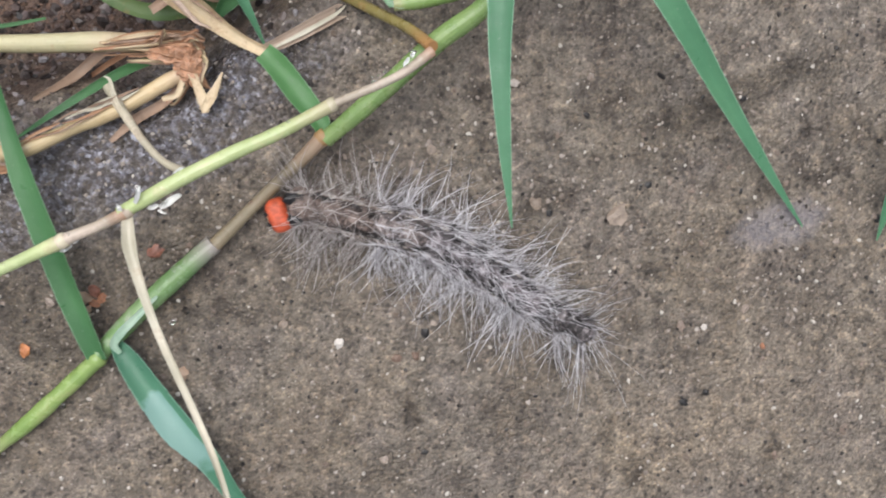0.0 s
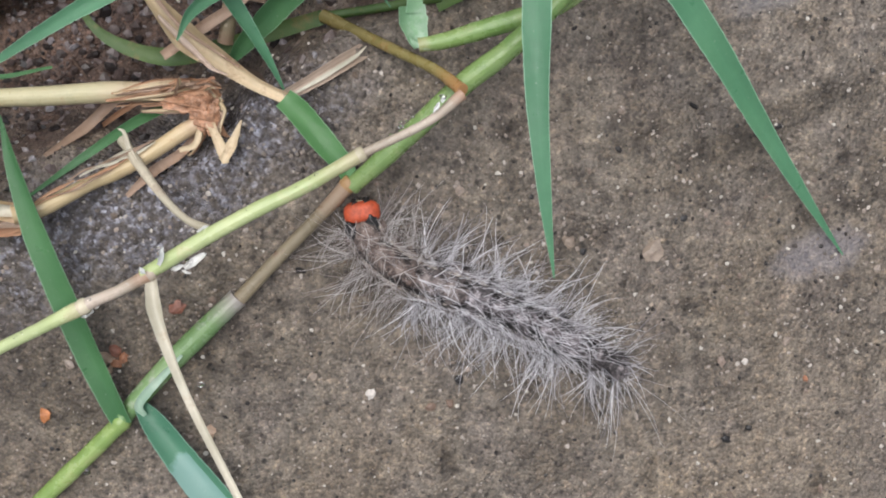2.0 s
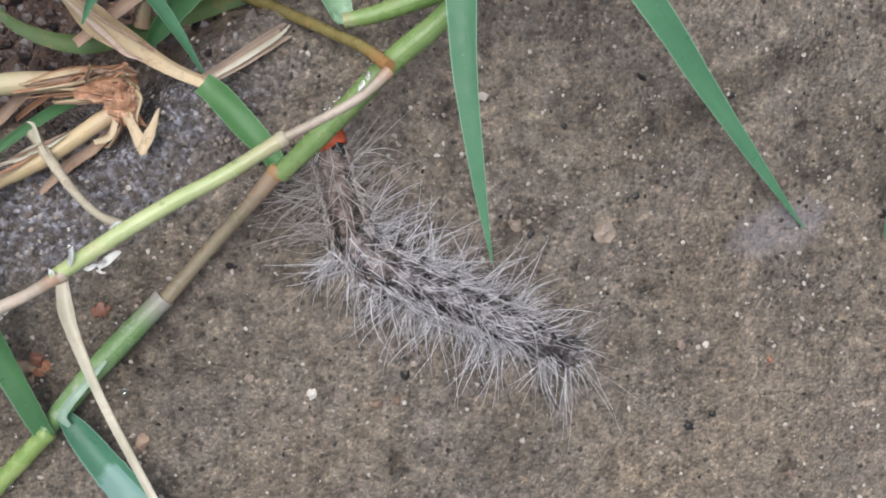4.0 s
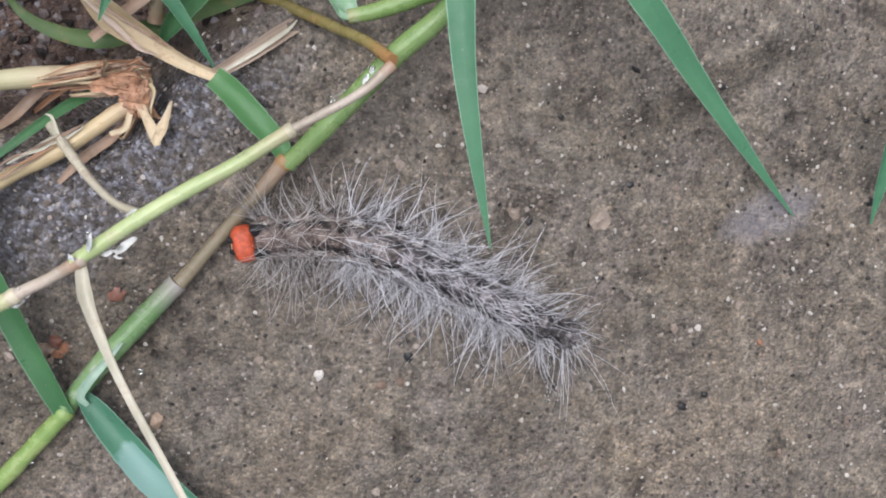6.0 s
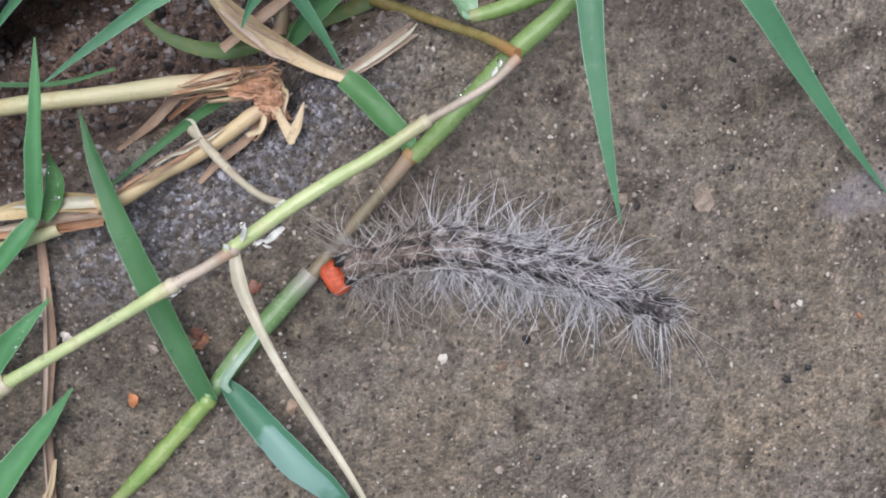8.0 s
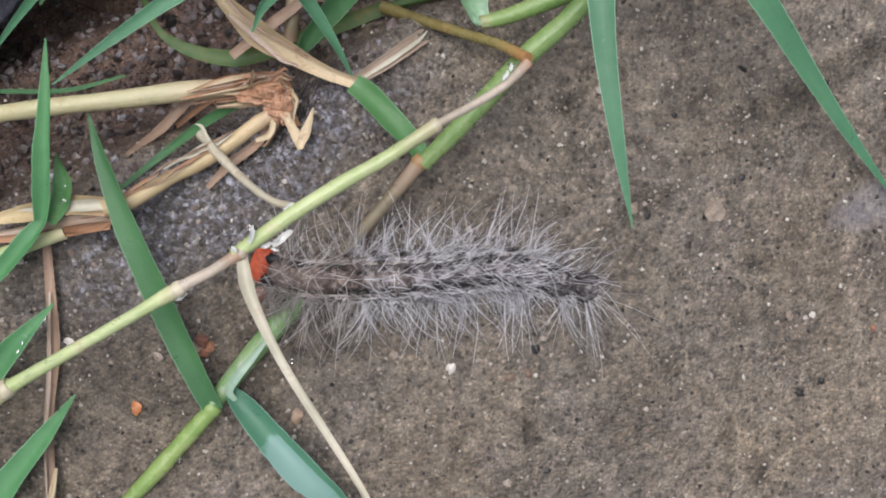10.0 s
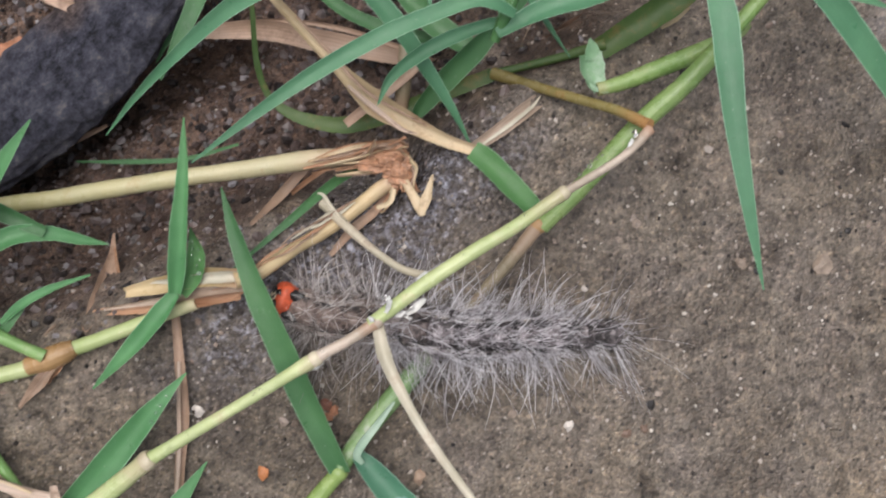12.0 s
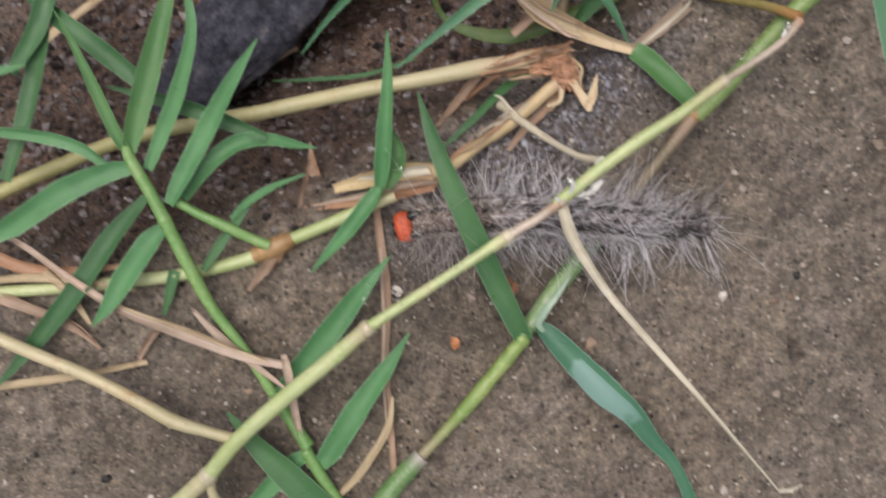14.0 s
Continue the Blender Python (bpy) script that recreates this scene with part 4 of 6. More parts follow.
            v.co *= 1 + 0.4 * abs(noise.noise(Vector((q.x * 0.3 + q.y * 1.6, q.y * 0.3, q.z * 1.5)) * 1.4)) + 0.05 * noise.noise(q * 3)
        for v in bm.verts:
            v.co += (Vector(at) - culm.location / MM) * MM
        part("crumpled_knot", bm, KNOT, culm, "crumpled reddish-brown knot")
    rnd = random.Random(17)
    for k, pts in enumerate(strips):
        for strand in range(3):
            dx, dy, dz = rnd.gauss(0, 0.28), rnd.gauss(0.9 if pts[0][0] < 13 else 0.0, 0.4), rnd.gauss(0.4, 0.3)
            thin = [(x + dx + rnd.gauss(0, 0.12), y + dy + rnd.gauss(0, 0.12), z + dz, w * rnd.uniform(0.35, 0.65)) for x, y, z, w in pts]
            leaf(culm, thin, (STRAW_RUST, STRAW_BROWN, STRAW_RUST, STRAW)[(k + strand) % 4], 1.1, (rnd.uniform(-70, 70), rnd.uniform(-60, 60)), name="fibre", label="frayed brown fibre", wave=0.4)
    stem(culm, [(17.6, 32.8, 0.0, 1.6), (16.1, 31.9, 0.3, 1.75), (12.0, 29.1, 1.2, 1.58), (9.4, 27.7, 1.9, 1.66), (7.1, 26.6, 2.5, 1.54), (2.8, 24.2, 4.2, 1.72), (0.2, 23.6, 5.0, 1.95)], STEM_STRAW, "yellow straw stem below the knot", node=False)
    for k in range(9):
        at = rnd.uniform(0.02, 0.62)
        line = [Vector((16.1, 31.9, 0.3)).lerp(Vector((0.2, 23.6, 5.0)), at + d) for d in (0.0, 0.1, 0.2, 0.3)]
        off = Vector((0.45, -0.85, 0)) * rnd.uniform(-0.75, 0.75) + Vector((0, 0, rnd.uniform(0.5, 0.85)))
        leaf(culm, [(*(q + off + Vector((rnd.gauss(0, 0.1), rnd.gauss(0, 0.1), 0))), w * rnd.uniform(0.7, 1.2)) for q, w in zip(line, (0.12, 0.34, 0.3, 0.1))], (STRAW_BROWN, STRAW_CREAM, STRAW_RUST)[k % 3], 0.7, (rnd.uniform(-40, 40), rnd.uniform(-40, 40)), "peeling streak along the stem", "fibre", thick=0.08, wave=0.3)
    leaf(culm, [(0.6, 23.8, 5.0, 2.02), (-3.4, 24.2, 4.5, 2.02), (-8.4, 23.6, 3.2, 1.81), (-12.1, 23.1, 1.9, 1.09)], STEM_STRAW, 0.8, label="split dry sheath")
    leaf(culm, [(0.5, 22.3, 4.0, 1.80), (-4.5, 21.8, 3.0, 1.82), (-10.4, 21.3, 1.2, 1.47), (-16.4, 21.0, -0.6, 0.62)], STRAW_RUST, 0.6, label="reddish dry sheath")
    leaf(culm, [(2.6, 24.1, 5.4, 0.95), (-0.9, 24.1, 5.2, 1.31), (-5.8, 24.1, 4.2, 0.96), (-9.1, 24.1, 3.0, 0.30)], STRAW_CREAM, 0.9, (10, 30), label="pale torn sheath strip", wave=0.25)
    leaf(culm, [(1.9, 22.7, 4.8, 0.71), (-3.0, 22.5, 4.0, 1.07), (-8.2, 22.0, 2.4, 0.85), (-14.9, 21.3, 0.2, 0.25)], STRAW_PINK, 0.9, (-20, 20), label="pale torn sheath strip", wave=0.25)
    leaf(culm, [(1.9, 23.1, 4.6, 1.19), (-1.6, 22.1, 3.8, 1.69), (-5.4, 21.7, 3.0, 0.73)], STRAW_RUST, 0.8, (20, -10), label="rusty inner sheath", wave=0.2)
    leaf(culm, [(17.6, 31.6, -1.0, 0.89), (15.6, 29.6, -0.8, 1.02), (13.0, 27.8, 0.0, 1.14), (10.4, 25.2, 0.8, 0.50)], STRAW_BROWN, 0.6, label="dry strip")
    leaf(culm, [(19.1, 33.5, 1.0, 1.00), (19.8, 31.9, 1.5, 0.88), (20.7, 30.0, 2.0, 1.24), (21.0, 28.8, 2.4, 0.74)], STRAW, 0.5, label="loose flake")
    leaf(culm, [(20.7, 29.0, 2.4, 0.86), (21.7, 30.8, 2.0, 1.24), (22.6, 33.3, 1.5, 0.25)], STRAW, 0.5, (0, 40), label="loose flake")
    leaf(culm, [(18.3, 32.9, 0.5, 0.63), (17.6, 30.7, 1.0, 0.63), (16.0, 30.1, 1.0, 0.51)], STRAW, 0.5, label="loose flake")
    leaf(culm, [(9.0, 36.0, -4.5, 0.90), (7.5, 35.0, -4.8, 1.20), (4.7, 32.2, -4.2, 1.10), (1.8, 29.4, -0.2, 0.45)], STRAW_BROWN, 0.4, label="pinkish dry blade underneath")


build_dry_culm()


# ---- straw blades lying across ----
def straw(parent, pts, mat, fold=0.5, label=""):
    """A withered blade: a narrow folded main strip with loose strands beside it."""
    rnd = random.Random(int(abs(pts[0][0]) * 10) + len(pts))
    leaf(parent, [(x, y, z, w * 0.78) for x, y, z, w in pts], mat, fold, (rnd.uniform(-25, 25), rnd.uniform(-25, 25)), label, wave=0.3)
    shift = rnd.choice((-1, 1)) * rnd.uniform(0.25, 0.45)
    leaf(parent, [(x + shift * w * rnd.uniform(0.6, 1.2), y + shift * w * rnd.uniform(0.6, 1.2), z + 0.1, w * rnd.uniform(0.12, 0.25)) for x, y, z, w in pts], mat, 0.8, (rnd.uniform(-40, 40), rnd.uniform(-40, 40)), "loose dry strand", "strand", wave=0.4)


def build_straws():
    a = thing("dry_straw", (16.3, 41.4, 0), "long dry straw-coloured blade lying over green grass", "dry grass", "dry straws")
    leaf(a, [(3.0, 59.7, 2.0, 0.52), (5.1, 56.2, 1.0, 0.88), (8.8, 51.4, 0.0, 1.17), (12.8, 46.4, -0.8, 1.36), (16.6, 42.1, -0.5, 2.91), (20.3, 39.7, 0.0, 2.40), (24.2, 37.2, 1.5, 1.62), (27.5, 35.6, 2.5, 1.24)], STRAW, 0.9, (15, -20), wave=0.2)
    leaf(a, [(13.9, 44.1, -0.3, 0.38), (16.8, 41.2, 0.0, 0.75), (19.3, 38.9, 0.6, 0.50), (21.2, 38.0, 1.2, 0.19)], STRAW_PINK, 0.8, (30, -20), "torn pale edge strip", "strand", wave=0.3)
    leaf(a, [(9.0, 52.0, 0.5, 0.30), (12.3, 47.9, -0.3, 0.50), (16.4, 42.9, 0.1, 0.44), (22.4, 38.8, 1.1, 0.25)], STRAW_BROWN, 0.8, (-20, 20), "brown crease along the blade", "strand", wave=0.2)
    b = thing("dry_straw", (31.3, 38.1, 0), "short pale straw piece beside a green blade", "dry grass", "dry straws")
    leaf(b, [(27.2, 35.8, 2.4, 1.2), (30.5, 37.7, 1.6, 1.6), (33.2, 39.4, 0.8, 1.75), (35.2, 40.7, 0.0, 1.7), (35.6, 41.0, -0.1, 1.2)], STRAW_PINK, 0.7)
    leaf(b, [(28.4, 36.2, 2.6, 0.25), (31.2, 37.9, 1.9, 0.50), (34.5, 40.1, 0.9, 0.38), (35.7, 41.3, 0.3, 0.13)], STRAW_CREAM, 0.4, (5, -5), "loose pale strand", "strand", wave=0.1)
    c = thing("dry_straw", (19.0, 44.1, 0), "thin brown straw under the green grass", "dry grass", "dry straws")
    leaf(c, [(13.3, 40.3, -5.0, 1.05), (18.1, 43.5, -4.0, 1.31), (21.6, 45.9, -4.0, 1.17), (24.4, 48.8, -4.0, 0.92)], STRAW_BROWN, 0.5)
    stem(c, [(20.0, 42.0, -6.0, 1.74), (20.6, 44.8, -5.0, 1.72), (21.1, 49.0, -4.5, 1.58)], STEM_BROWN, node=False)
    d = thing("dry_straw", (-9.2, -6.1, 0), "upright thin brown straw flat on concrete", "dry grass", "dry straws")
    leaf(d, [(-7.1, 20.5, 0.9, 0.89), (-7.2, 14.9, 0.8, 1.11), (-7.3, 8.7, 0.8, 1.25), (-8.5, 1.1, 0.8, 1.05), (-8.9, -7.4, 0.8, 0.85), (-9.5, -16.1, 0.8, 0.78), (-10.7, -27.9, 0.7, 0.65)], STRAW_BROWN, 0.7)
    leaf(d, [(-7.3, 14.9, 1.2, 0.34), (-8.0, 6.0, 1.2, 0.49), (-9.0, -1.0, 1.2, 0.42), (-9.5, -10.2, 1.1, 0.21)], STRAW_PINK, 0.8, (20, -20), "loose pale strand", "strand", wave=0.3)
    e = thing("dry_straw", (-13.3, -13.6, 0), "curved pale straw blade on wet concrete", "dry grass", "dry straws")
    straw(e, [(-8.2, -4.6, 1, 0.42), (-9.4, -8.8, 1.2, 1.41), (-13.2, -13.5, 1.4, 1.41), (-16.4, -16.3, 1.2, 0.99), (-18.9, -18.0, 1, 0.57)], STRAW, 0.5)
    f = thing("dry_straw", (-27.1, -25.3, 0), "thin pale straw on wet concrete", "dry grass", "dry straws")
    straw(f, [(-21.7, -21.0, 1, 0.86), (-25.2, -23.7, 1, 0.86), (-29.2, -26.6, 0.9, 0.72), (-33.6, -29.9, 0.8, 0.36)], STRAW, 0.5)
    g = thing("dry_straw", (-31.7, 7.2, 0), "folded pinkish brown straw across a green stem", "dry grass", "dry straws")
    leaf(g, [(-53.9, 22.8, 3, 0.56), (-50.8, 20.5, 3, 0.78), (-46.5, 16.3, 3, 0.85), (-40.5, 11.4, 3.2, 1.14), (-32.8, 7.3, 3.4, 1.49), (-26.0, 3.9, 3.8, 1.57), (-20.6, 2.0, 4.2, 1.14)], STRAW_PINK, 0.9, (20, -15), wave=0.25)
    leaf(g, [(-40.9, 12.1, 3.4, 0.28), (-36.0, 9.6, 3.5, 0.50), (-30.6, 6.8, 3.7, 0.57), (-23.2, 2.8, 4.2, 0.35)], STRAW, 0.9, label="loose pale strand", name="strand", wave=0.3)
    leaf(g, [(-20.8, 3.3, 4.3, 0.85), (-20.7, 1.0, 4.1, 1.07), (-20.7, -4.9, 3, 1.01), (-20.3, -12.5, 1.6, 0.29)], STRAW_PINK, 0.8, (0, 30), label="bent-down end")
    leaf(g, [(-31.5, 10.0, 2.6, 0.72), (-28.7, 6.3, 3, 1.14), (-24.9, 2.4, 3.2, 0.93), (-21.5, -1.4, 3, 0.43)], STRAW_PINK, 0.8, (-20, 20), wave=0.25)
    h = thing("dry_straw", (-46.8, 3.3, 0), "grey weathered straw on wet concrete", "dry grass", "dry straws")
    straw(h, [(-62.6, 3.3, 0.9, 1.16), (-56.0, 3.2, 1, 1.31), (-48.6, 3.4, 1, 1.46), (-39.0, 4.0, 0.9, 0.87)], STRAW, 0.5)
    i = thing("dry_straw", (-50.1, 10.5, 0), "brown straw lying under green blades", "dry grass", "dry straws")
    straw(i, [(-57.4, 15.3, 1.4, 1.87), (-52.1, 12.5, 1.4, 1.73), (-47.5, 9.6, 1.2, 1.45), (-44.5, 6.4, 1, 0.44)], STRAW_BROWN, 0.5)
    j = thing("dry_straw", (-14.1, 25.6, 0), "short upright brown straw flake", "dry grass", "dry straws")
    leaf(j, [(-15.6, 29.7, -9.0, 0.27), (-15.4, 27.0, -7.0, 1.06), (-15.7, 24.2, -4.5, 2.07), (-16.2, 21.6, -2.0, 2.14), (-17.3, 19.1, 0.0, 0.74)], STRAW_BROWN, 0.9, wave=0.25)
    leaf(j, [(-15.3, 28.0, -7.5, 0.20), (-14.3, 24.1, -4.5, 0.58), (-14.0, 21.1, -2.0, 0.51), (-13.9, 19.3, -0.5, 0.18)], STRAW_RUST, 0.8, (20, -20), "loose brown strand", "strand", wave=0.3)
    k = thing("dry_straw", (-23.7, 12.7, 0), "brown papery straw flake on concrete", "dry grass", "dry straws")
    straw(k, [(-19.6, 16.4, 1.8, 1.15), (-22.1, 14.2, 1.6, 1.87), (-24.7, 11.5, 1.2, 0.58)], STRAW_BROWN, 0.5)
    m = thing("dry_straw", (8.2, 49.8, 0), "wide pinkish brown dead blade under green grass", "dry grass", "dry straws")
    straw(m, [(-2.7, 52.7, -8.0, 1.99), (4.5, 52.6, -8.0, 3.35), (11.1, 50.8, -8.0, 3.50), (17.7, 49.0, -8.0, 2.98), (24.3, 47.1, -8.0, 1.36)], STRAW_BROWN, 0.3)
    n = thing("dry_straw", (72.8, 52.3, 0), "torn orange-brown dry blade end", "dry grass", "dry straws")
    leaf(n, [(64.6, 55.8, 8, 2.03), (67.5, 52.8, 7.6, 2.29), (69.8, 50.4, 7.2, 1.58), (72.4, 48.1, 6.8, 0.31)], STRAW_PINK, 0.7, (10, 20), wave=0.25)
    leaf(n, [(66.3, 54.5, 8.2, 0.72), (69.2, 52.1, 7.9, 0.84), (71.0, 50.2, 7.5, 0.55), (71.7, 48.9, 7.2, 0.18)], STRAW_RUST, 0.8, (20, -20), "frayed orange strand", "strand", wave=0.3)
    leaf(n, [(65.4, 53.4, 8.1, 0.48), (67.5, 51.1, 7.8, 0.54), (69.3, 49.1, 7.3, 0.18)], STRAW_CREAM, 0.8, (-20, 20), "frayed pale strand", "strand", wave=0.3)


build_straws()


def build_far_litter():
    a = thing("dry_straw", (-15.4, 56.2, 0), "pale straw litter behind the dark stone", "dry grass", "dry straws")
    straw(a, [(-25.9, 63.5, -6.0, 1.92), (-20.2, 58.1, -6.0, 2.19), (-15.3, 55.1, -6.0, 1.29)], STRAW_BROWN, 0.5)
    b = thing("dry_straw", (-11.2, 57.3, 0), "brown straw litter behind the dark stone", "dry grass", "dry straws")
    straw(b, [(-18.1, 57.6, -7.0, 1.30), (-14.2, 58.4, -7.0, 2.35), (-9.1, 59.2, -7.0, 1.30)], STRAW_BROWN, 0.5)
    c = thing("dry_straw", (-20.2, 37.8, 0), "brown straw lying below the dark stone", "dry grass", "dry straws")
    straw(c, [(-28.1, 37.1, -11.5, 0.70), (-24.5, 38.9, -11.5, 1.13), (-20.2, 41.1, -11.5, 0.98), (-15.9, 42.9, -11.5, 0.57)], STRAW_BROWN, 0.5)
    d = thing("grass_sprig", (-9.2, 59.0, 0), "blurred green blade behind the dark stone", "grass")
    leaf(d, [(-7.6, 47.0, -5.0, 0.30), (-5.0, 51.0, -4.0, 1.60), (-2.0, 56.0, -3.0, 2.20), (0.0, 60.0, -2.5, 2.00)], LEAF_DEEP_AND_SHADED, 0.3)
    e = thing("dry_straw", (-42.1, 46.4, 0), "pale thin straw stems in the grass", "dry grass", "dry straws")
    straw(e, [(-54.3, 44.7, -9.0, 1.09), (-48.4, 48.2, -9.0, 1.40), (-39.0, 53.6, -9.0, 1.23)], STRAW, 0.5)
    straw(e, [(-56.9, 46.6, -10.0, 3.13), (-63.4, 49.7, -10.0, 3.90), (-69.9, 53.6, -10.0, 2.33)], STRAW_BROWN, 0.5)
    f = thing("dry_straw", (45.2, 45.1, 0), "brown dead blade under green stems, shade put into its colour", "dry grass", "dry straws")
    leaf(f, [(36.7, 47.8, -8.0, 0.68), (41.6, 49.7, -8.0, 3.03), (46.6, 51.5, -8.0, 3.59), (52.1, 54.5, -8.0, 3.04), (55.3, 57.1, -8.0, 2.08)], STRAW_SHADED, 0.5, wave=0.2)
    g = thing("dry_straw", (-51.8, 17.4, 0), "tangled thin brown straws under green blades", "dry grass", "dry straws")
    straw(g, [(-57.9, 21.2, 1.2, 1.58), (-52.5, 18.4, 1.4, 1.86), (-46.9, 16.9, 1.6, 1.58), (-39.7, 16.8, 1.6, 0.86)], STRAW_RUST, 0.6)
    straw(g, [(-58.4, 16.9, 1.6, 1.15), (-51.2, 16.6, 1.8, 1.29), (-44.9, 15.3, 1.8, 1.00), (-38.8, 13.4, 1.6, 0.58)], STRAW, 0.6)
    h = thing("dry_straw", (-38.6, 6.0, 0), "short broken grey-brown straw on wet soil", "dry grass", "dry straws")
    straw(h, [(-40.1, 4.2, 0.9, 0.73), (-38.5, 6.6, 1, 1.16), (-36.1, 8.5, 1, 0.73)], STRAW_BROWN, 0.6)
    i = thing("dry_straw", (-48.3, 12.5, 0), "pale bent straw tip under green blades", "dry grass", "dry straws")
    straw(i, [(-49.6, 17.3, 2, 1.14), (-46.6, 13.3, 2, 1.43), (-45.2, 9.8, 1.6, 0.58)], STRAW, 0.6)
    j = thing("dry_straw", (7.9, 35.5, 0), "thin brown straw below the culm", "dry grass", "dry straws")
    straw(j, [(13.2, 36.5, -4.0, 0.52), (9.0, 34.5, -5.5, 0.80), (4.6, 31.7, -7.5, 0.68), (1.5, 29.9, -9.0, 0.34)], STRAW_RUST, 0.6)


build_far_litter()


# ---- tuft of green grass behind ----
def build_tuft():
    tuft = thing("grass_tuft", (32.0, 50.7, 0), "tuft of long blue-green wet grass blades", "grass")
    stem(tuft, [(29.6, 46.4, 9, 1.04), (30.7, 48.7, 10.6, 1.47), (31.8, 51.3, 11.4, 1.46), (33.4, 56.4, 12, 1.34)], LEAF_FRESH, "bright green shoot axis", node=False)
    leaf(tuft, [(31.4, 48.3, 12, 0.94), (29.3, 49.3, 13, 1.39), (27.1, 49.7, 13.4, 1.61), (22.9, 48.6, 13.2, 1.65), (17.4, 46.8, 12.6, 1.71), (10.5, 43.7, 11.6, 1.58), (4.1, 40.1, 10.6, 1.02), (-2.3, 36.1, 9.6, 0.14)], LEAF, 0.25, label="long arching blue-green blade", clasp=True)
    leaf(tuft, [(13.1, 57.0, 8.0, 1.60), (8.1, 55.0, 6.0, 2.21), (1.6, 52.6, 3.0, 1.87), (-5.4, 48.5, -1.0, 1.22), (-10.8, 45.0, -5.0, 0.74), (-15.1, 41.4, -8.0, 0.16)], LEAF, 0.25, label="long arching blue-green blade", clasp=True)
    leaf(tuft, [(12.6, 57.7, 8.0, 1.69), (15.7, 54.1, 7.5, 2.14), (19.5, 49.5, 6.5, 2.26), (22.7, 44.5, 4.5, 1.61), (25.3, 40.1, 2.8, 1.01), (27.2, 36.2, 1.2, 0.14)], LEAF, 0.25, label="blue-green pointed blade", clasp=True)
    leaf(tuft, [(31.1, 48.4, 8.5, 0.82), (29.3, 48.2, 8.6, 1.16), (25.2, 47.1, 8.2, 1.51), (21.6, 45.6, 7.6, 1.51), (18.6, 43.6, 6.6, 1.05), (17.0, 41.0, 5.8, 0.18)], LEAF, 0.4, clasp=True)
    stem(tuft, [(13.8, 56.4, 12, 0.99), (12.0, 54.6, 12.8, 1.25), (9.7, 52.7, 12.4, 0.65)], STEM_FRESH, "bright green sheath", node=False)
    leaf(tuft, [(30.3, 48.3, 10.8, 0.79), (30.7, 50.2, 11.5, 1.80), (31.7, 53.0, 12, 2.34), (32.6, 56.4, 12.2, 2.00)], LEAF_PALE, 0.4, label="pale upright blade", clasp=True)
    leaf(tuft, [(31.6, 49.6, 3.0, 1.60), (28.2, 46.6, 1.0, 2.51), (25.3, 44.2, -1.0, 2.55), (22.2, 41.3, -3.0, 1.82), (20.5, 39.2, -4.0, 0.40)], LEAF_DEEP_AND_SHADED, 0.3, clasp=True)
    leaf(tuft, [(48.4, 53.7, 13, 1.90), (42.6, 50.7, 12.6, 2.69), (38.2, 49.5, 12, 2.81), (33.7, 48.5, 11.2, 2.03), (29.7, 46.8, 10.4, 1.14)], LEAF, 0.3, label="broad blue-green blade", clasp=True)
    leaf(tuft, [(32.8, 52.2, 10.0, 0.80), (33.7, 50.1, 9.4, 1.04), (35.2, 48.1, 8.4, 0.81), (36.4, 46.6, 7.4, 0.70), (38.1, 44.6, 6.1, 0.18)], LEAF, 0.5, (0, 60), label="narrow twisted blade", clasp=True)
    leaf(tuft, [(22.9, 49.4, 12, 0.17), (22.8, 51.3, 12, 0.89), (22.7, 54.5, 12.4, 0.99), (22.8, 57.7, 12.6, 0.99)], LEAF, 0.4, clasp=True)
    leaf(tuft, [(29.4, 47.1, -3.0, 2.35), (25.0, 50.8, -4.0, 3.01), (22.0, 54.9, -5.0, 2.90), (19.7, 59.9, -6.0, 2.39)], LEAF_DEEP_AND_SHADED, 0.3, label="broad shaded blade underneath", clasp=True)
    leaf(tuft, [(17.2, 60.4, -5.0, 1.57), (22.1, 56.2, -5.0, 1.98), (28.7, 54.8, -5.0, 2.12), (36.8, 56.4, -5.0, 1.73)], LEAF_DEEP_AND_SHADED, 0.3, label="broad shaded blade underneath", clasp=True)
    leaf(tuft, [(38.1, 58.0, 4.0, 2.44), (34.9, 53.8, 4.0, 3.05), (31.4, 49.5, 5.0, 1.80)], LEAF_DEEP_AND_SHADED, 0.3, clasp=True)
    leaf(tuft, [(-8.7, 49.7, -9.0, 0.20), (-6.3, 53.0, -8.0, 0.93), (-2.8, 56.9, -7.0, 1.58), (1.3, 61.3, -6.0, 1.96)], LEAF_DEEP_AND_SHADED, 0.3, clasp=True)
    leaf(tuft, [(-19.9, 38.8, -11.5, 0.20), (-14.0, 38.3, -11.5, 0.62), (-7.0, 38.0, -10.5, 0.62), (0.1, 39.2, -9.0, 0.34)], LEAF_DEEP_AND_SHADED, 0.3, label="thin dark blade on the ground", clasp=True)
    leaf(tuft, [(-0.5, 24.6, 0.6, 0.20), (6.0, 29.3, 0.4, 0.90), (11.0, 33.2, -2.5, 1.15), (15.0, 35.3, -5.0, 0.90)], LEAF_DEEP_AND_SHADED, 0.3, label="shaded blade on the ground", clasp=True)
    leaf(tuft, [(7.7, 61.5, -8.0, 1.06), (13.9, 54.5, -8.0, 1.61), (21.8, 50.8, -8.0, 1.76), (29.8, 49.0, -7.0, 1.35)], LEAF_DEEP_AND_SHADED, 0.3, label="shaded blade underneath", clasp=True)

    right = thing("grass_shoot", (55.5, 55.5, 0), "grass shoot with broad hanging blue-green blades", "grass")
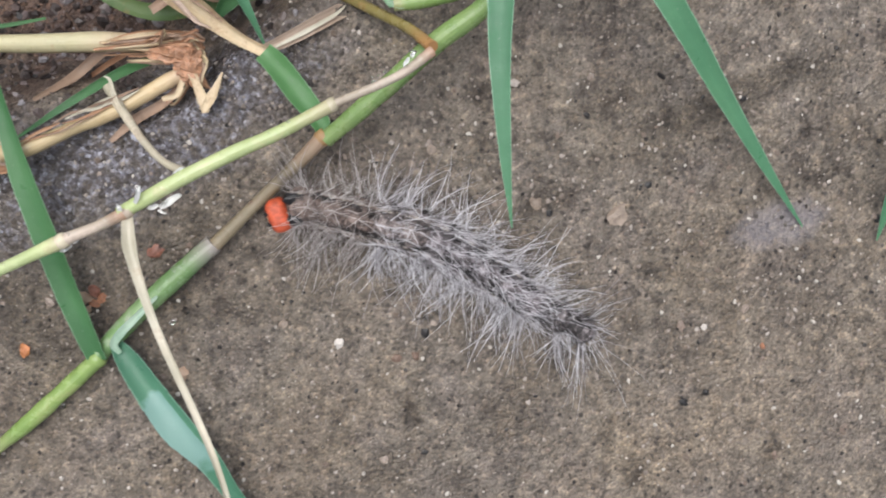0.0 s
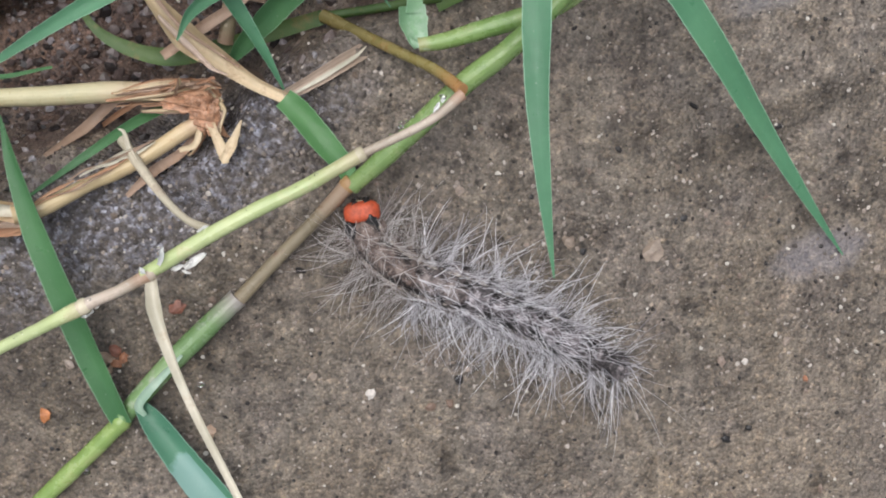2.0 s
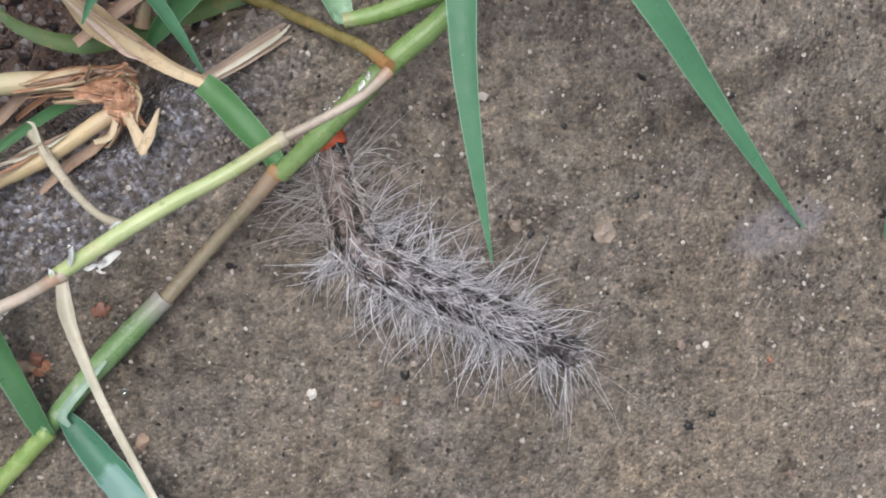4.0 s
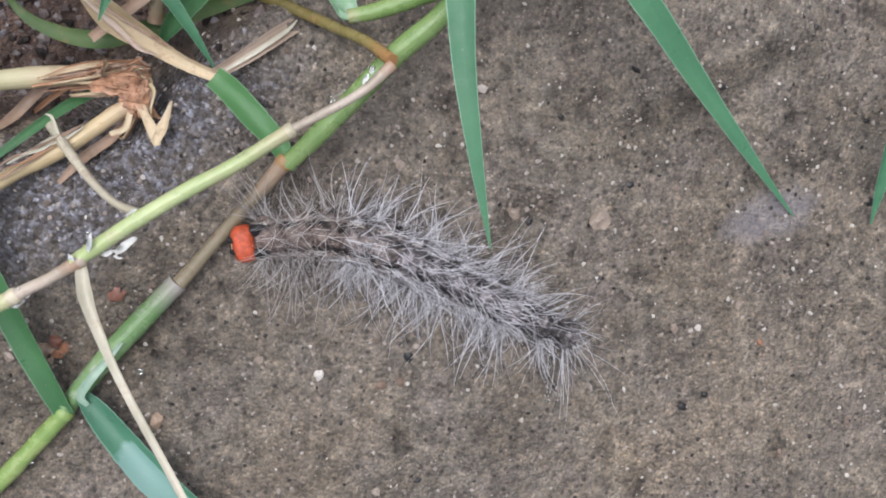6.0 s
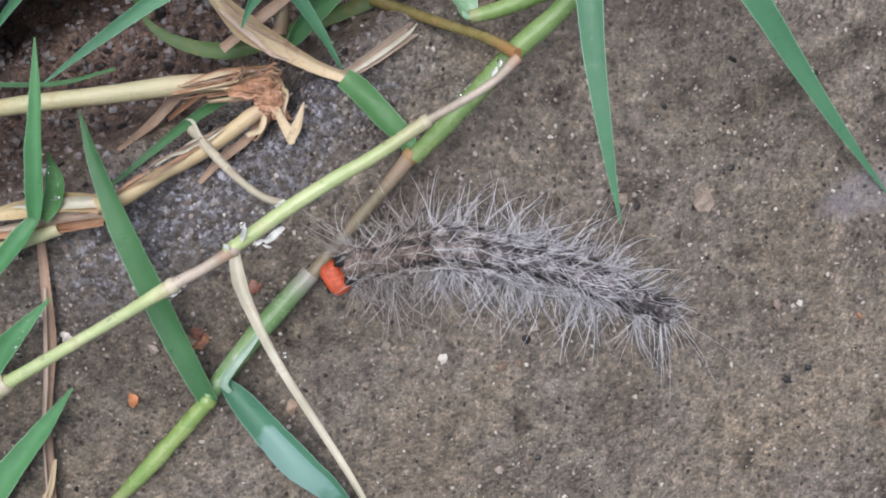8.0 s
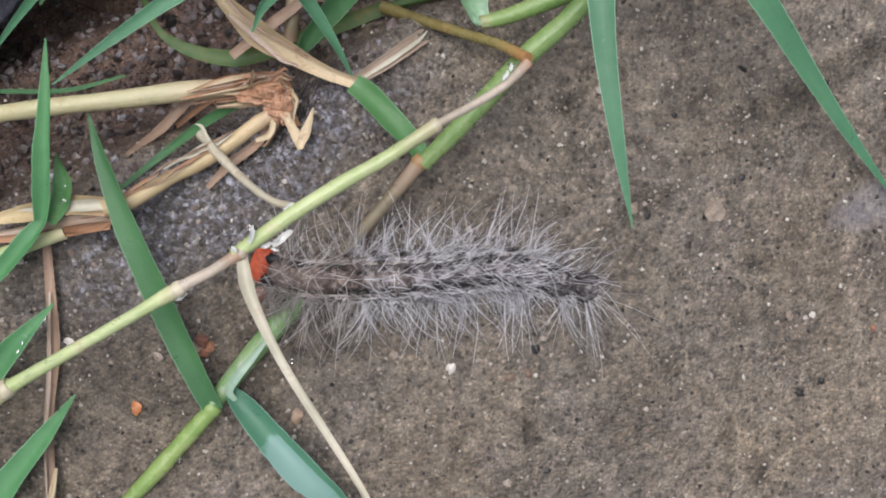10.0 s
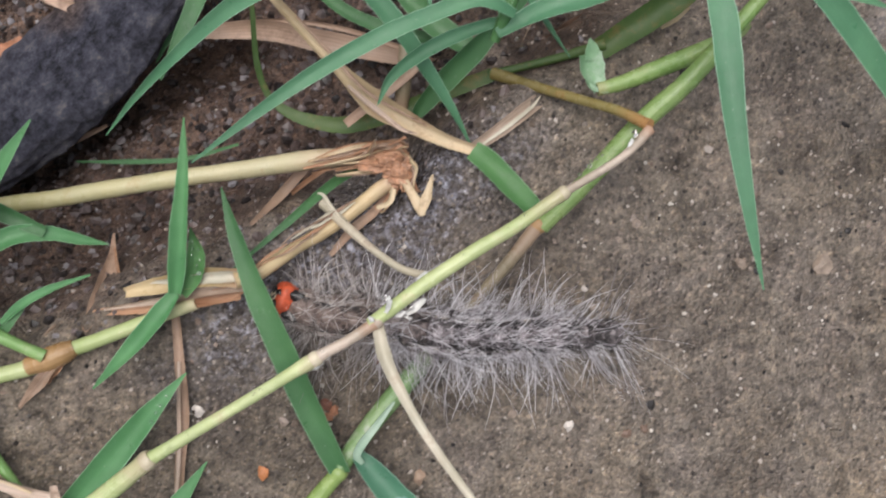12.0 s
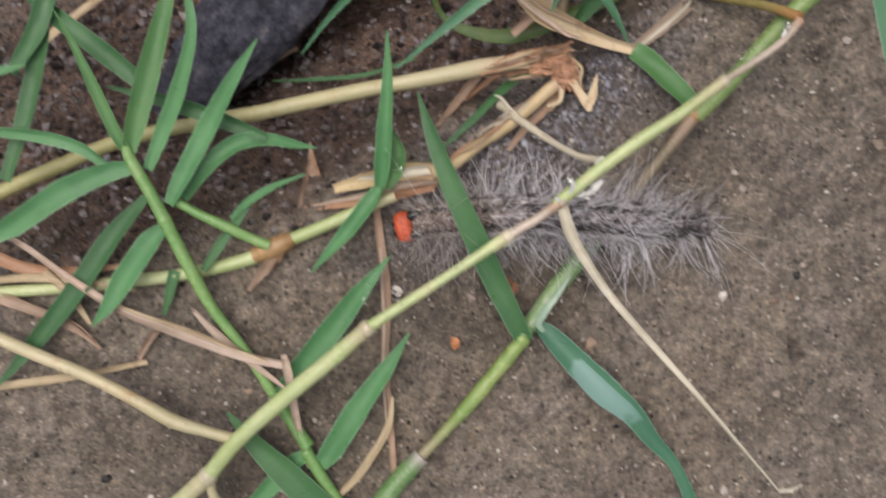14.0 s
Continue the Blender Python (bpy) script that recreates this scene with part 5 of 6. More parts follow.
    stem(right, [(33.1, 54.2, 9, 1.27), (39.9, 54.0, 10, 1.38), (47.2, 53.5, 11, 1.37), (54.0, 52.9, 11.6, 1.37), (62.7, 52.0, 12, 1.26)], STEM_GREEN, "bright green top stem", node=False)
    leaf(right, [(49.4, 52.7, 15, 0.88), (50.2, 50.8, 16, 1.91), (50.8, 46.0, 17.2, 2.66), (50.8, 41.2, 17.8, 2.66), (51.0, 34.7, 18, 2.06), (52.0, 26.0, 17.6, 1.22), (53.1, 18.8, 17, 0.13)], LEAF, 0.15, label="hanging blue-green pointed blade", clasp=True)
    leaf(right, [(58.7, 53.5, 14, 1.64), (61.6, 50.1, 13.6, 2.49), (65.7, 45.6, 12.4, 2.74), (71.0, 39.8, 10, 2.56), (76.1, 34.1, 7, 2.21), (82.5, 27.3, 3.4, 1.51), (90.2, 18.7, 0.3, 0.17)], LEAF, 0.2, label="long blue-green blade reaching the concrete", clasp=True)
    leaf(right, [(50.8, 53.2, 12.4, 1.69), (55.4, 51.9, 12.4, 2.16), (61.4, 50.1, 12, 1.95), (67.0, 48.3, 11.4, 1.28), (72.1, 46.5, 10.8, 0.18)], LEAF, 0.3, label="narrow pointed blade", clasp=True)
    side = thing("grass_sprig", (100.8, 21.7, 0), "green grass blade tip over concrete", "grass")
    leaf(side, [(99.3, 31.2, 6, 2.40), (99.0, 27.0, 4.6, 1.96), (99.1, 21.9, 2.6, 1.26), (99.3, 17.4, 0.6, 0.19)], LEAF, 0.3, clasp=True)


build_tuft()


# ---- leaf pair on the pale lower stem ----
def build_lower_shoot():
    low = thing("grass_shoot", (-6.5, 23.0, 0), "small grass shoot with paired green blades", "grass")
    stem(low, [(-4.4, 21.4, 2.8, 1.41), (-10.6, 19.6, 2.0, 1.55), (-16.1, 18.0, 1.3, 1.63), (-20.3, 16.9, 0.9, 1.96)], STEM_YELLOW, node=False)
    stem(low, [(-20.0, 16.8, 0.9, 2.17), (-24.5, 15.5, 0.8, 1.88), (-31.8, 14.7, 0.8, 1.74), (-38.4, 14.6, 0.8, 1.73), (-47.8, 14.8, 0.8, 1.59), (-60.8, 15.6, 0.8, 1.59)], STEM_YELLOW, "pale yellow stem under the blades")
    stem(low, [(-18.2, 17.5, 1.2, 1.75), (-19.3, 17.1, 1.3, 2.45), (-20.8, 16.6, 1.3, 2.7), (-22.2, 16.2, 1.2, 2.35), (-23.4, 15.9, 1.1, 1.95)], SHEATH_AMBER, "amber brown swollen sheath", "sheath", False)
    leaf(low, [(-19.2, 16.6, 1.8, 0.5), (-20.6, 15.2, 1.4, 1.3), (-21.6, 13.8, 0.8, 0.4)], STRAW_RUST, 0.8, (20, -20), "torn papery sheath end", "sheath_scrap", wave=0.3)
    leaf(low, [(-6.1, 22.7, 5, 1.30), (-5.4, 25.4, 6, 1.99), (-4.4, 29.8, 7.6, 1.95), (-3.4, 35.0, 8.6, 1.36), (-2.7, 40.7, 9.2, 0.17)], LEAF_GRASS, 0.5, label="upright green blade", clasp=True)
    leaf(low, [(-5.6, 22.5, 4.4, 0.95), (-4.1, 24.3, 5, 1.89), (-3.4, 26.7, 5.6, 2.00), (-3.7, 29.6, 6, 0.23)], LEAF_FRESH, 0.4, clasp=True)
    leaf(low, [(-6.1, 22.7, 4.6, 1.19), (-7.9, 20.7, 4.8, 2.13), (-10.5, 18.1, 4.4, 2.02), (-13.3, 15.6, 3.6, 1.32), (-16.3, 13.0, 2.6, 0.18)], LEAF_GRASS, 0.4, label="drooping green blade", clasp=True)
    leaf(low, [(-22.9, -2.8, 2, 1.39), (-19.6, 0.7, 2.4, 2.89), (-14.8, 5.4, 3, 3.14), (-10.5, 9.7, 3.4, 2.30), (-6.1, 13.9, 3.4, 0.20)], LEAF_GRASS, 0.3, label="green pointed blade", clasp=True)
    leaf(low, [(-18.6, -12.2, 1.8, 1.55), (-16.5, -9.9, 2.2, 2.93), (-12.8, -5.3, 2.6, 3.05), (-8.7, -0.8, 2.8, 2.21), (-4.9, 3.8, 2.8, 0.21)], LEAF_GRASS, 0.3, label="green pointed blade", clasp=True)
    leaf(low, [(-19.8, -10.3, 1.8, 1.12), (-22.4, -11.7, 2, 2.52), (-26.0, -14.6, 1.8, 2.39), (-31.6, -18.9, 1.2, 0.28)], LEAF_GRASS, 0.3, clasp=True)
    leaf(low, [(-25.3, 20.9, 2.4, 0.71), (-22.8, 22.8, 2.8, 1.06), (-19.7, 24.2, 3, 0.92), (-15.2, 25.4, 3.2, 0.21)], LEAF_GRASS, 0.4, label="thin curved blade", clasp=True)
    leaf(low, [(-59.1, -21.4, 2, 3.50), (-52.1, -20.8, 2, 1.82), (-46.2, -24.2, 2.2, 3.24), (-39.0, -27.8, 2.2, 3.54), (-29.7, -31.7, 2, 2.14)], LEAF_DEEP_AND_SHADED, 0.3, label="dark green blade on the ground", clasp=True)


build_lower_shoot()


# ---- star-shaped shoot ----
def build_star():
    star = thing("grass_shoot", (-34.3, 22.1, 0), "bright green star-shaped grass shoot with many blades", "grass")
    stem(star, [(-36.0, 31.4, 5.6, 1.09), (-35.7, 29.6, 5.3, 1.51), (-34.3, 25.9, 4.9, 1.59), (-33.0, 21.9, 4.4, 1.67)], STEM_FRESH, node=False)
    stem(star, [(-33.0, 21.9, 4.4, 1.67), (-31.3, 16.3, 3.7, 1.69), (-29.2, 10.2, 3, 1.50), (-26.2, 4.6, 2.5, 1.29), (-23.5, -1.4, 2.1, 1.45), (-19.9, -9.5, 1.7, 1.83)], STEM_FRESH)
    stem(star, [(-20.1, -10.3, 1.7, 1.54), (-18.3, -14.8, 1.6, 1.76), (-15.5, -20.7, 1.6, 1.78), (-14.8, -22.2, 1.6, 1.78)], STEM_FRESH)
    stem(star, [(-31.5, 24.1, 3.9, 1.26), (-29.1, 22.2, 3.6, 1.19), (-25.9, 20.1, 3.2, 1.41), (-23.4, 18.4, 2.7, 1.28), (-21.2, 17.0, 2.2, 1.43)], STEM_FRESH, "bright green side shoot")
    leaf(star, [(-35.5, 28.7, 5.3, 1.27), (-38.6, 28.5, 5.8, 2.41), (-44.3, 26.8, 5.9, 2.99), (-51.3, 23.5, 5.3, 2.72), (-58.3, 20.9, 4.7, 0.24)], LEAF_GRASS, 0.25, label="broad green blade", clasp=True)
    leaf(star, [(-39.1, 29.6, 4.9, 0.99), (-41.7, 31.9, 5.2, 1.56), (-45.5, 33.6, 5.3, 1.55), (-50.8, 34.9, 5.2, 1.26), (-57.0, 35.6, 4.9, 0.23)], LEAF_GRASS, 0.3, clasp=True)
    leaf(star, [(-35.7, 30.4, 5.6, 1.03), (-36.7, 33.1, 6.2, 1.54), (-38.2, 38.9, 7, 1.41), (-39.6, 43.7, 7.5, 0.84), (-41.1, 47.9, 7.8, 0.17)], LEAF_FRESH, 0.4, clasp=True)
    leaf(star, [(-35.7, 30.6, 5.6, 1.27), (-34.1, 34.1, 6.2, 2.51), (-31.6, 39.5, 6.8, 2.77), (-29.6, 43.8, 7.2, 2.35), (-27.2, 49.4, 7.4, 1.39), (-25.8, 53.2, 7.4, 0.22)], LEAF_FRESH, 0.3, clasp=True)
    leaf(star, [(-32.1, 23.7, 4.6, 1.17), (-29.7, 27.1, 5.1, 2.32), (-25.5, 32.7, 5.9, 2.52), (-21.6, 37.6, 7.4, 1.69), (-18.0, 41.7, 8.4, 0.17)], LEAF_GRASS, 0.3, label="green pointed blade", clasp=True)
    leaf(star, [(-34.1, 28.3, 4.3, 0.99), (-31.4, 32.8, 4.7, 2.02), (-28.6, 37.2, 5.9, 2.00), (-25.7, 43.3, 7.6, 1.34), (-25.3, 48.4, 8.4, 0.72), (-25.2, 50.9, 8.6, 0.22)], LEAF_GRASS, 0.3, clasp=True)
    leaf(star, [(-30.5, 24.2, 3.7, 1.00), (-27.3, 27.5, 3.8, 2.06), (-23.2, 30.1, 3.5, 2.18), (-19.3, 30.2, 2.5, 1.61), (-16.2, 29.2, 1.5, 1.08), (-13.7, 28.5, 0.7, 0.17)], LEAF_GRASS, 0.35, label="arching green blade", clasp=True)
    leaf(star, [(-32.7, 21.3, 4.3, 1.05), (-35.2, 19.4, 4.6, 2.75), (-39.1, 15.2, 4.4, 2.89), (-41.8, 12.0, 4.1, 1.72), (-44.2, 9.8, 3.7, 0.18)], LEAF_GRASS, 0.3, label="broad green blade", clasp=True)
    leaf(star, [(-35.2, 24.9, 3.3, 1.18), (-40.1, 20.6, 3.1, 2.67), (-46.2, 14.1, 2.7, 2.81), (-52.4, 8.3, 2.3, 2.05), (-58.4, 3.1, 2, 0.25)], LEAF_DEEP_AND_SHADED, 0.3, label="long dark green blade underneath", clasp=True)
    leaf(star, [(-19.5, 30.4, 3.1, 1.00), (-24.1, 33.0, 3.1, 2.00), (-30.0, 35.9, 3, 1.99), (-38.0, 39.1, 2.7, 0.24)], LEAF_DEEP_AND_SHADED, 0.3, clasp=True)
    leaf(star, [(-33.6, 39.0, 3.3, 2.16), (-37.8, 43.3, 3.2, 2.44), (-42.7, 48.0, 3.1, 2.14), (-46.3, 51.9, 2.8, 1.45)], LEAF_DEEP_AND_SHADED, 0.3, label="shaded blade underneath", clasp=True)
    leaf(star, [(-29.7, 14.9, 2.5, 0.78), (-27.5, 17.5, 2.6, 1.32), (-24.5, 20.7, 2.6, 1.07), (-22.0, 23.3, 2.5, 0.30)], LEAF_DEEP_AND_SHADED, 0.3, clasp=True)
    leaf(star, [(-48.7, 41.8, 4.3, 1.44), (-45.2, 46.1, 4.3, 2.29), (-43.2, 49.9, 4.3, 2.40), (-41.6, 53.8, 4.3, 1.94)], LEAF_DEEP_AND_SHADED, 0.3, clasp=True)
    leaf(star, [(-52.1, 29.1, 3.1, 1.47), (-47.8, 37.7, 3.3, 2.45), (-45.1, 44.9, 3.5, 2.43), (-43.5, 50.1, 3.5, 1.96)], LEAF_DEEP_AND_SHADED, 0.3, clasp=True)
    leaf(star, [(-51.2, 43.3, 5.6, 0.97), (-49.4, 42.1, 5.6, 1.25), (-46.3, 42.4, 5.6, 0.23)], LEAF_GRASS, 0.3, clasp=True)
    leaf(star, [(-35.8, 9.7, 1.5, 0.43), (-34.6, 12.5, 1.6, 1.33), (-33.5, 15.3, 1.7, 1.51)], LEAF_DEEP_AND_SHADED, 0.3, clasp=True)


build_star()


# ---- water drops ----
def drop(at, size, seed):
    bm = bmesh.new()
    blob(bm, (0, 0, 0), (size * 0.6, size * 0.42, size * 0.3), seed, 0.5)
    ob = new("water_drop", mesh_of("water_drop", bm, WATER))
    ob.location = Vector(at[0][:3]) * MM
    tagged(ob, "clear water drop clinging to grass", "water drop", "water drops")


drop([(43.0, 35.6, 11.6)], 0.6, 1)
drop([(18.1, 25.9, 6.5)], 0.6, 2)
drop([(16.0, 20.9, 11.6)], 0.6, 3)
drop([(18.6, 19.5, 10.6)], 0.9, 4)
drop([(17.3, 19.0, 10.4)], 0.7, 5)
drop([(8.4, 14.8, 9.6)], 0.7, 6)
drop([(5.2, -4.8, 1.6)], 0.8, 7)
drop([(-6.4, 9.0, 0.8)], 0.6, 8)
drop([(39.2, 32.7, 6.6)], 0.5, 9)
drop([(38.2, 31.9, 6.2)], 0.4, 10)
drop([(18.9, 6.7, 8.4)], 0.6, 11)


def beads(line, count, size, seed):
    """A row of small drops along the edge of a blade."""
    rnd = random.Random(seed)
    pts = spline(line, 40)
    for k in range(count):
        q = pts[rnd.randint(4, 36)]
        drop([(q[0] + rnd.uniform(-0.15, 0.15), q[1] + rnd.uniform(-0.15, 0.15), q[2])], size * rnd.uniform(0.6, 1.2), seed + k)


beads([(-7.8, 12.4, 4.2), (-9.1, 10.5, 4), (-10.8, 8.3, 3.8)], 6, 0.26, 40)
beads([(-3.2, 28.5, 6.6), (-3.1, 26.1, 6.2), (-3.5, 24.4, 5.8)], 4, 0.3, 50)
beads([(-3.6, 28.8, 6.6), (-3.7, 27.2, 6.4), (-3.4, 25.0, 6)], 4, 0.3, 60)
beads([(-10.5, 6.9, 4.2), (-8.8, 9.6, 4.2), (-6.6, 12.9, 4)], 5, 0.24, 70)
beads([(30.5, 48.0, 8.0), (32.2, 46.7, 7.6), (33.0, 45.0, 7.0)], 5, 0.3, 80)
beads([(38.1, 32.4, 7.6), (39.9, 33.5, 8), (42.2, 35.1, 8.6)], 4, 0.3, 90)
beads([(14.0, 18.4, 11.6), (3.5, 13.0, 10.6), (-9.0, 6.6, 9.5)], 9, 0.32, 110)
beads([(-10.0, 6.2, 9.6), (-21.0, -1.2, 8.4), (-31.0, -9.5, 7.0)], 9, 0.34, 130)
beads([(34.0, 29.8, 12.1), (25.6, 25.2, 12.0), (16.0, 19.6, 11.7)], 7, 0.28, 150)
beads([(-45.1, 3.8, 5.4), (-35.5, -2.9, 6.4), (-33.6, -3.6, 6.4)], 4, 0.3, 95)


# ---- caterpillar ----
HEAD_RED = plain("orange_red_shell", (0.48, 0.08, 0.03), 0.55, 0.4, 1500)
SHINY_BLACK = plain("black_spot", (0.012, 0.010, 0.010), 0.3)
CREAM = plain("cream_face", (0.6, 0.5, 0.36), 0.45, 0.35, 1800)
SKIN_FRONT = skin_material("brown_skin", (0.165, 0.118, 0.1), (0.06, 0.041, 0.035), (0.29, 0.225, 0.195))
SKIN_REAR = skin_material("grey_mottled_skin", (0.155, 0.132, 0.138), (0.026, 0.02, 0.021), (0.46, 0.42, 0.44), lined=0.75, at_tone=0.42)
SKIN_MID = skin_material("grey_brown_skin", (0.165, 0.13, 0.122), (0.036, 0.027, 0.025), (0.34, 0.29, 0.275), lined=0.9, at_tone=0.4)
SKIN_TAIL = skin_material("dark_mottled_skin", (0.13, 0.11, 0.11), (0.02, 0.016, 0.016), (0.42, 0.37, 0.37), lined=0.5, at_tone=0.44)
HAIR = hair_material("pale_bristle", [(0.0, (0.24, 0.22, 0.23)), (0.2, (0.5, 0.47, 0.49)), (0.45, (0.74, 0.71, 0.73)), (0.75, (0.9, 0.88, 0.9)), (1.0, (0.97, 0.96, 0.97))], 0.3)
HAIR_BROWN = hair_material("tan_bristle", [(0.0, (0.18, 0.145, 0.135)), (0.3, (0.42, 0.37, 0.35)), (0.65, (0.62, 0.57, 0.55)), (1.0, (0.88, 0.85, 0.83))], 0.35)
HAIR_BLACK = hair_material("black_bristle", [(0.0, (0.008, 0.007, 0.007)), (0.7, (0.025, 0.02, 0.02)), (1.0, (0.07, 0.06, 0.058))])
SEGMENTS = 12


def hair(verts, faces, root, way, length, bend, r, rnd, wiggle=0.06, taper=0.75):
    """One bristle: a thin three-sided tapering tube that sags and curls along its length."""
    way = way.normalized()
    side = way.cross(Vector((0.3, 0.2, 1))).normalized()
    up = side.cross(way)
    n, p = len(verts), root.copy()
    steps = 6
    curl = Vector((rnd.gauss(0, 0.35), rnd.gauss(0, 0.35), 0))
    for k in range(steps + 1):
        rr = r * (1 - taper * (k / steps) ** 2)
        for a in (0, 2.09, 4.19):
            verts.append((p + side * rr * math.cos(a) + up * rr * math.sin(a)) * MM)
        jolt = Vector((rnd.gauss(0, wiggle), rnd.gauss(0, wiggle), rnd.gauss(0, wiggle * 0.5)))
        way = (way + (bend + curl) / steps + jolt).normalized()
        p = p + way * (length / steps)
    for k in range(steps):
        for j in range(3):
            i = (j + 1) % 3
            faces.append((n + 3 * k + j, n + 3 * k + i, n + 3 * k + 3 + i, n + 3 * k + 3 + j))


def on_back(at, a, width, sink=0.97):
    """A place on the skin: at along the segment, a radians from the top of the back."""
    return Vector((at, width * sink * math.sin(a), width * 0.86 * sink * math.cos(a)))


def side_fringe(verts, faces, rnd, t, width):
    """Long clustered bristles that stand out sideways from low warts."""
    for side in (-1, 1):
        for _ in range(7 if t < 0.3 else 5 if t < 0.85 else 3):
            a, at = side * rnd.uniform(1.25, 1.9), rnd.uniform(-1.7, 1.7)
            lean, rise = rnd.gauss(0.3 - 0.7 * t, 0.34), rnd.uniform(-0.3, 0.35)
            arc = Vector((rnd.gauss(0, 0.6), 0, 0))
            for _ in range(rnd.randint(4, 9) if side > 0 else rnd.randint(2, 5)):
                way = Vector((rnd.gauss(lean, 0.15), side, rnd.gauss(rise, 0.12)))
                long = rnd.random() < 0.4
                length = (rnd.uniform(5.2, 8.6) if long else rnd.uniform(2.8, 5.6)) * (1.0 if side > 0 else 0.88)
                bend = arc + Vector((-0.25 - 0.5 * t + rnd.gauss(0, 0.2), 0.0, -rnd.uniform(0.1, 0.7)))
                hair(verts, faces, on_back(at + rnd.gauss(0, 0.18), a + rnd.gauss(0, 0.08), width), way, length, bend, rnd.uniform(0.034, 0.064) if long else rnd.uniform(0.018, 0.034), rnd)


def soft_fuzz(verts, faces, rnd, t, width, count):
    """Fine short hair that blurs the outline."""
    for _ in range(count):
        side = rnd.choice((-1, 1))
        a, at = side * rnd.uniform(0.75, 1.7), rnd.uniform(-2.0, 2.0)
        way = Vector((rnd.gauss(0.1 - 0.6 * t, 0.45), side, rnd.uniform(0.0, 0.7)))
        hair(verts, faces, on_back(at, a, width), way, rnd.uniform(1.4, 4.0), Vector((-0.3, 0, -0.2)), rnd.uniform(0.011, 0.018), rnd, 0.08)


def back_tangle(verts, faces, rnd, t, width, count):
    """Bristles that lie along the back, swept towards the tail and crossing each other."""
    for _ in range(count):
        a, at = rnd.uniform(-1.25, 1.25), rnd.uniform(-1.8, 1.8)
        way = Vector((-1, rnd.gauss(0, 0.45) + 0.25 * a, rnd.uniform(0.05, 0.3)))
        hair(verts, faces, on_back(at, a, width), way, rnd.uniform(1.4, 5.0), Vector((0, rnd.gauss(0, 0.9), -rnd.uniform(0.1, 0.45))), rnd.choice((0.026, 0.034, 0.045, 0.064)), rnd)


def edge_dashes(verts, faces, rnd, width):
    """Short white bristles in a broken line along both sides of the back."""
    for side in (-1, 1):
        for at in (-1.5, -0.6, 0.4, 1.3):
            for _ in range(5):
                root = on_back(at + rnd.gauss(0, 0.25), side * (0.8 + rnd.gauss(0, 0.04)), width, 1.03)
                hair(verts, faces, root, Vector((-1, side * rnd.uniform(-0.1, 0.35), 0.1)), rnd.uniform(0.5, 1.1), Vector((0, 0, -0.3)), rnd.uniform(0.028, 0.045), rnd)


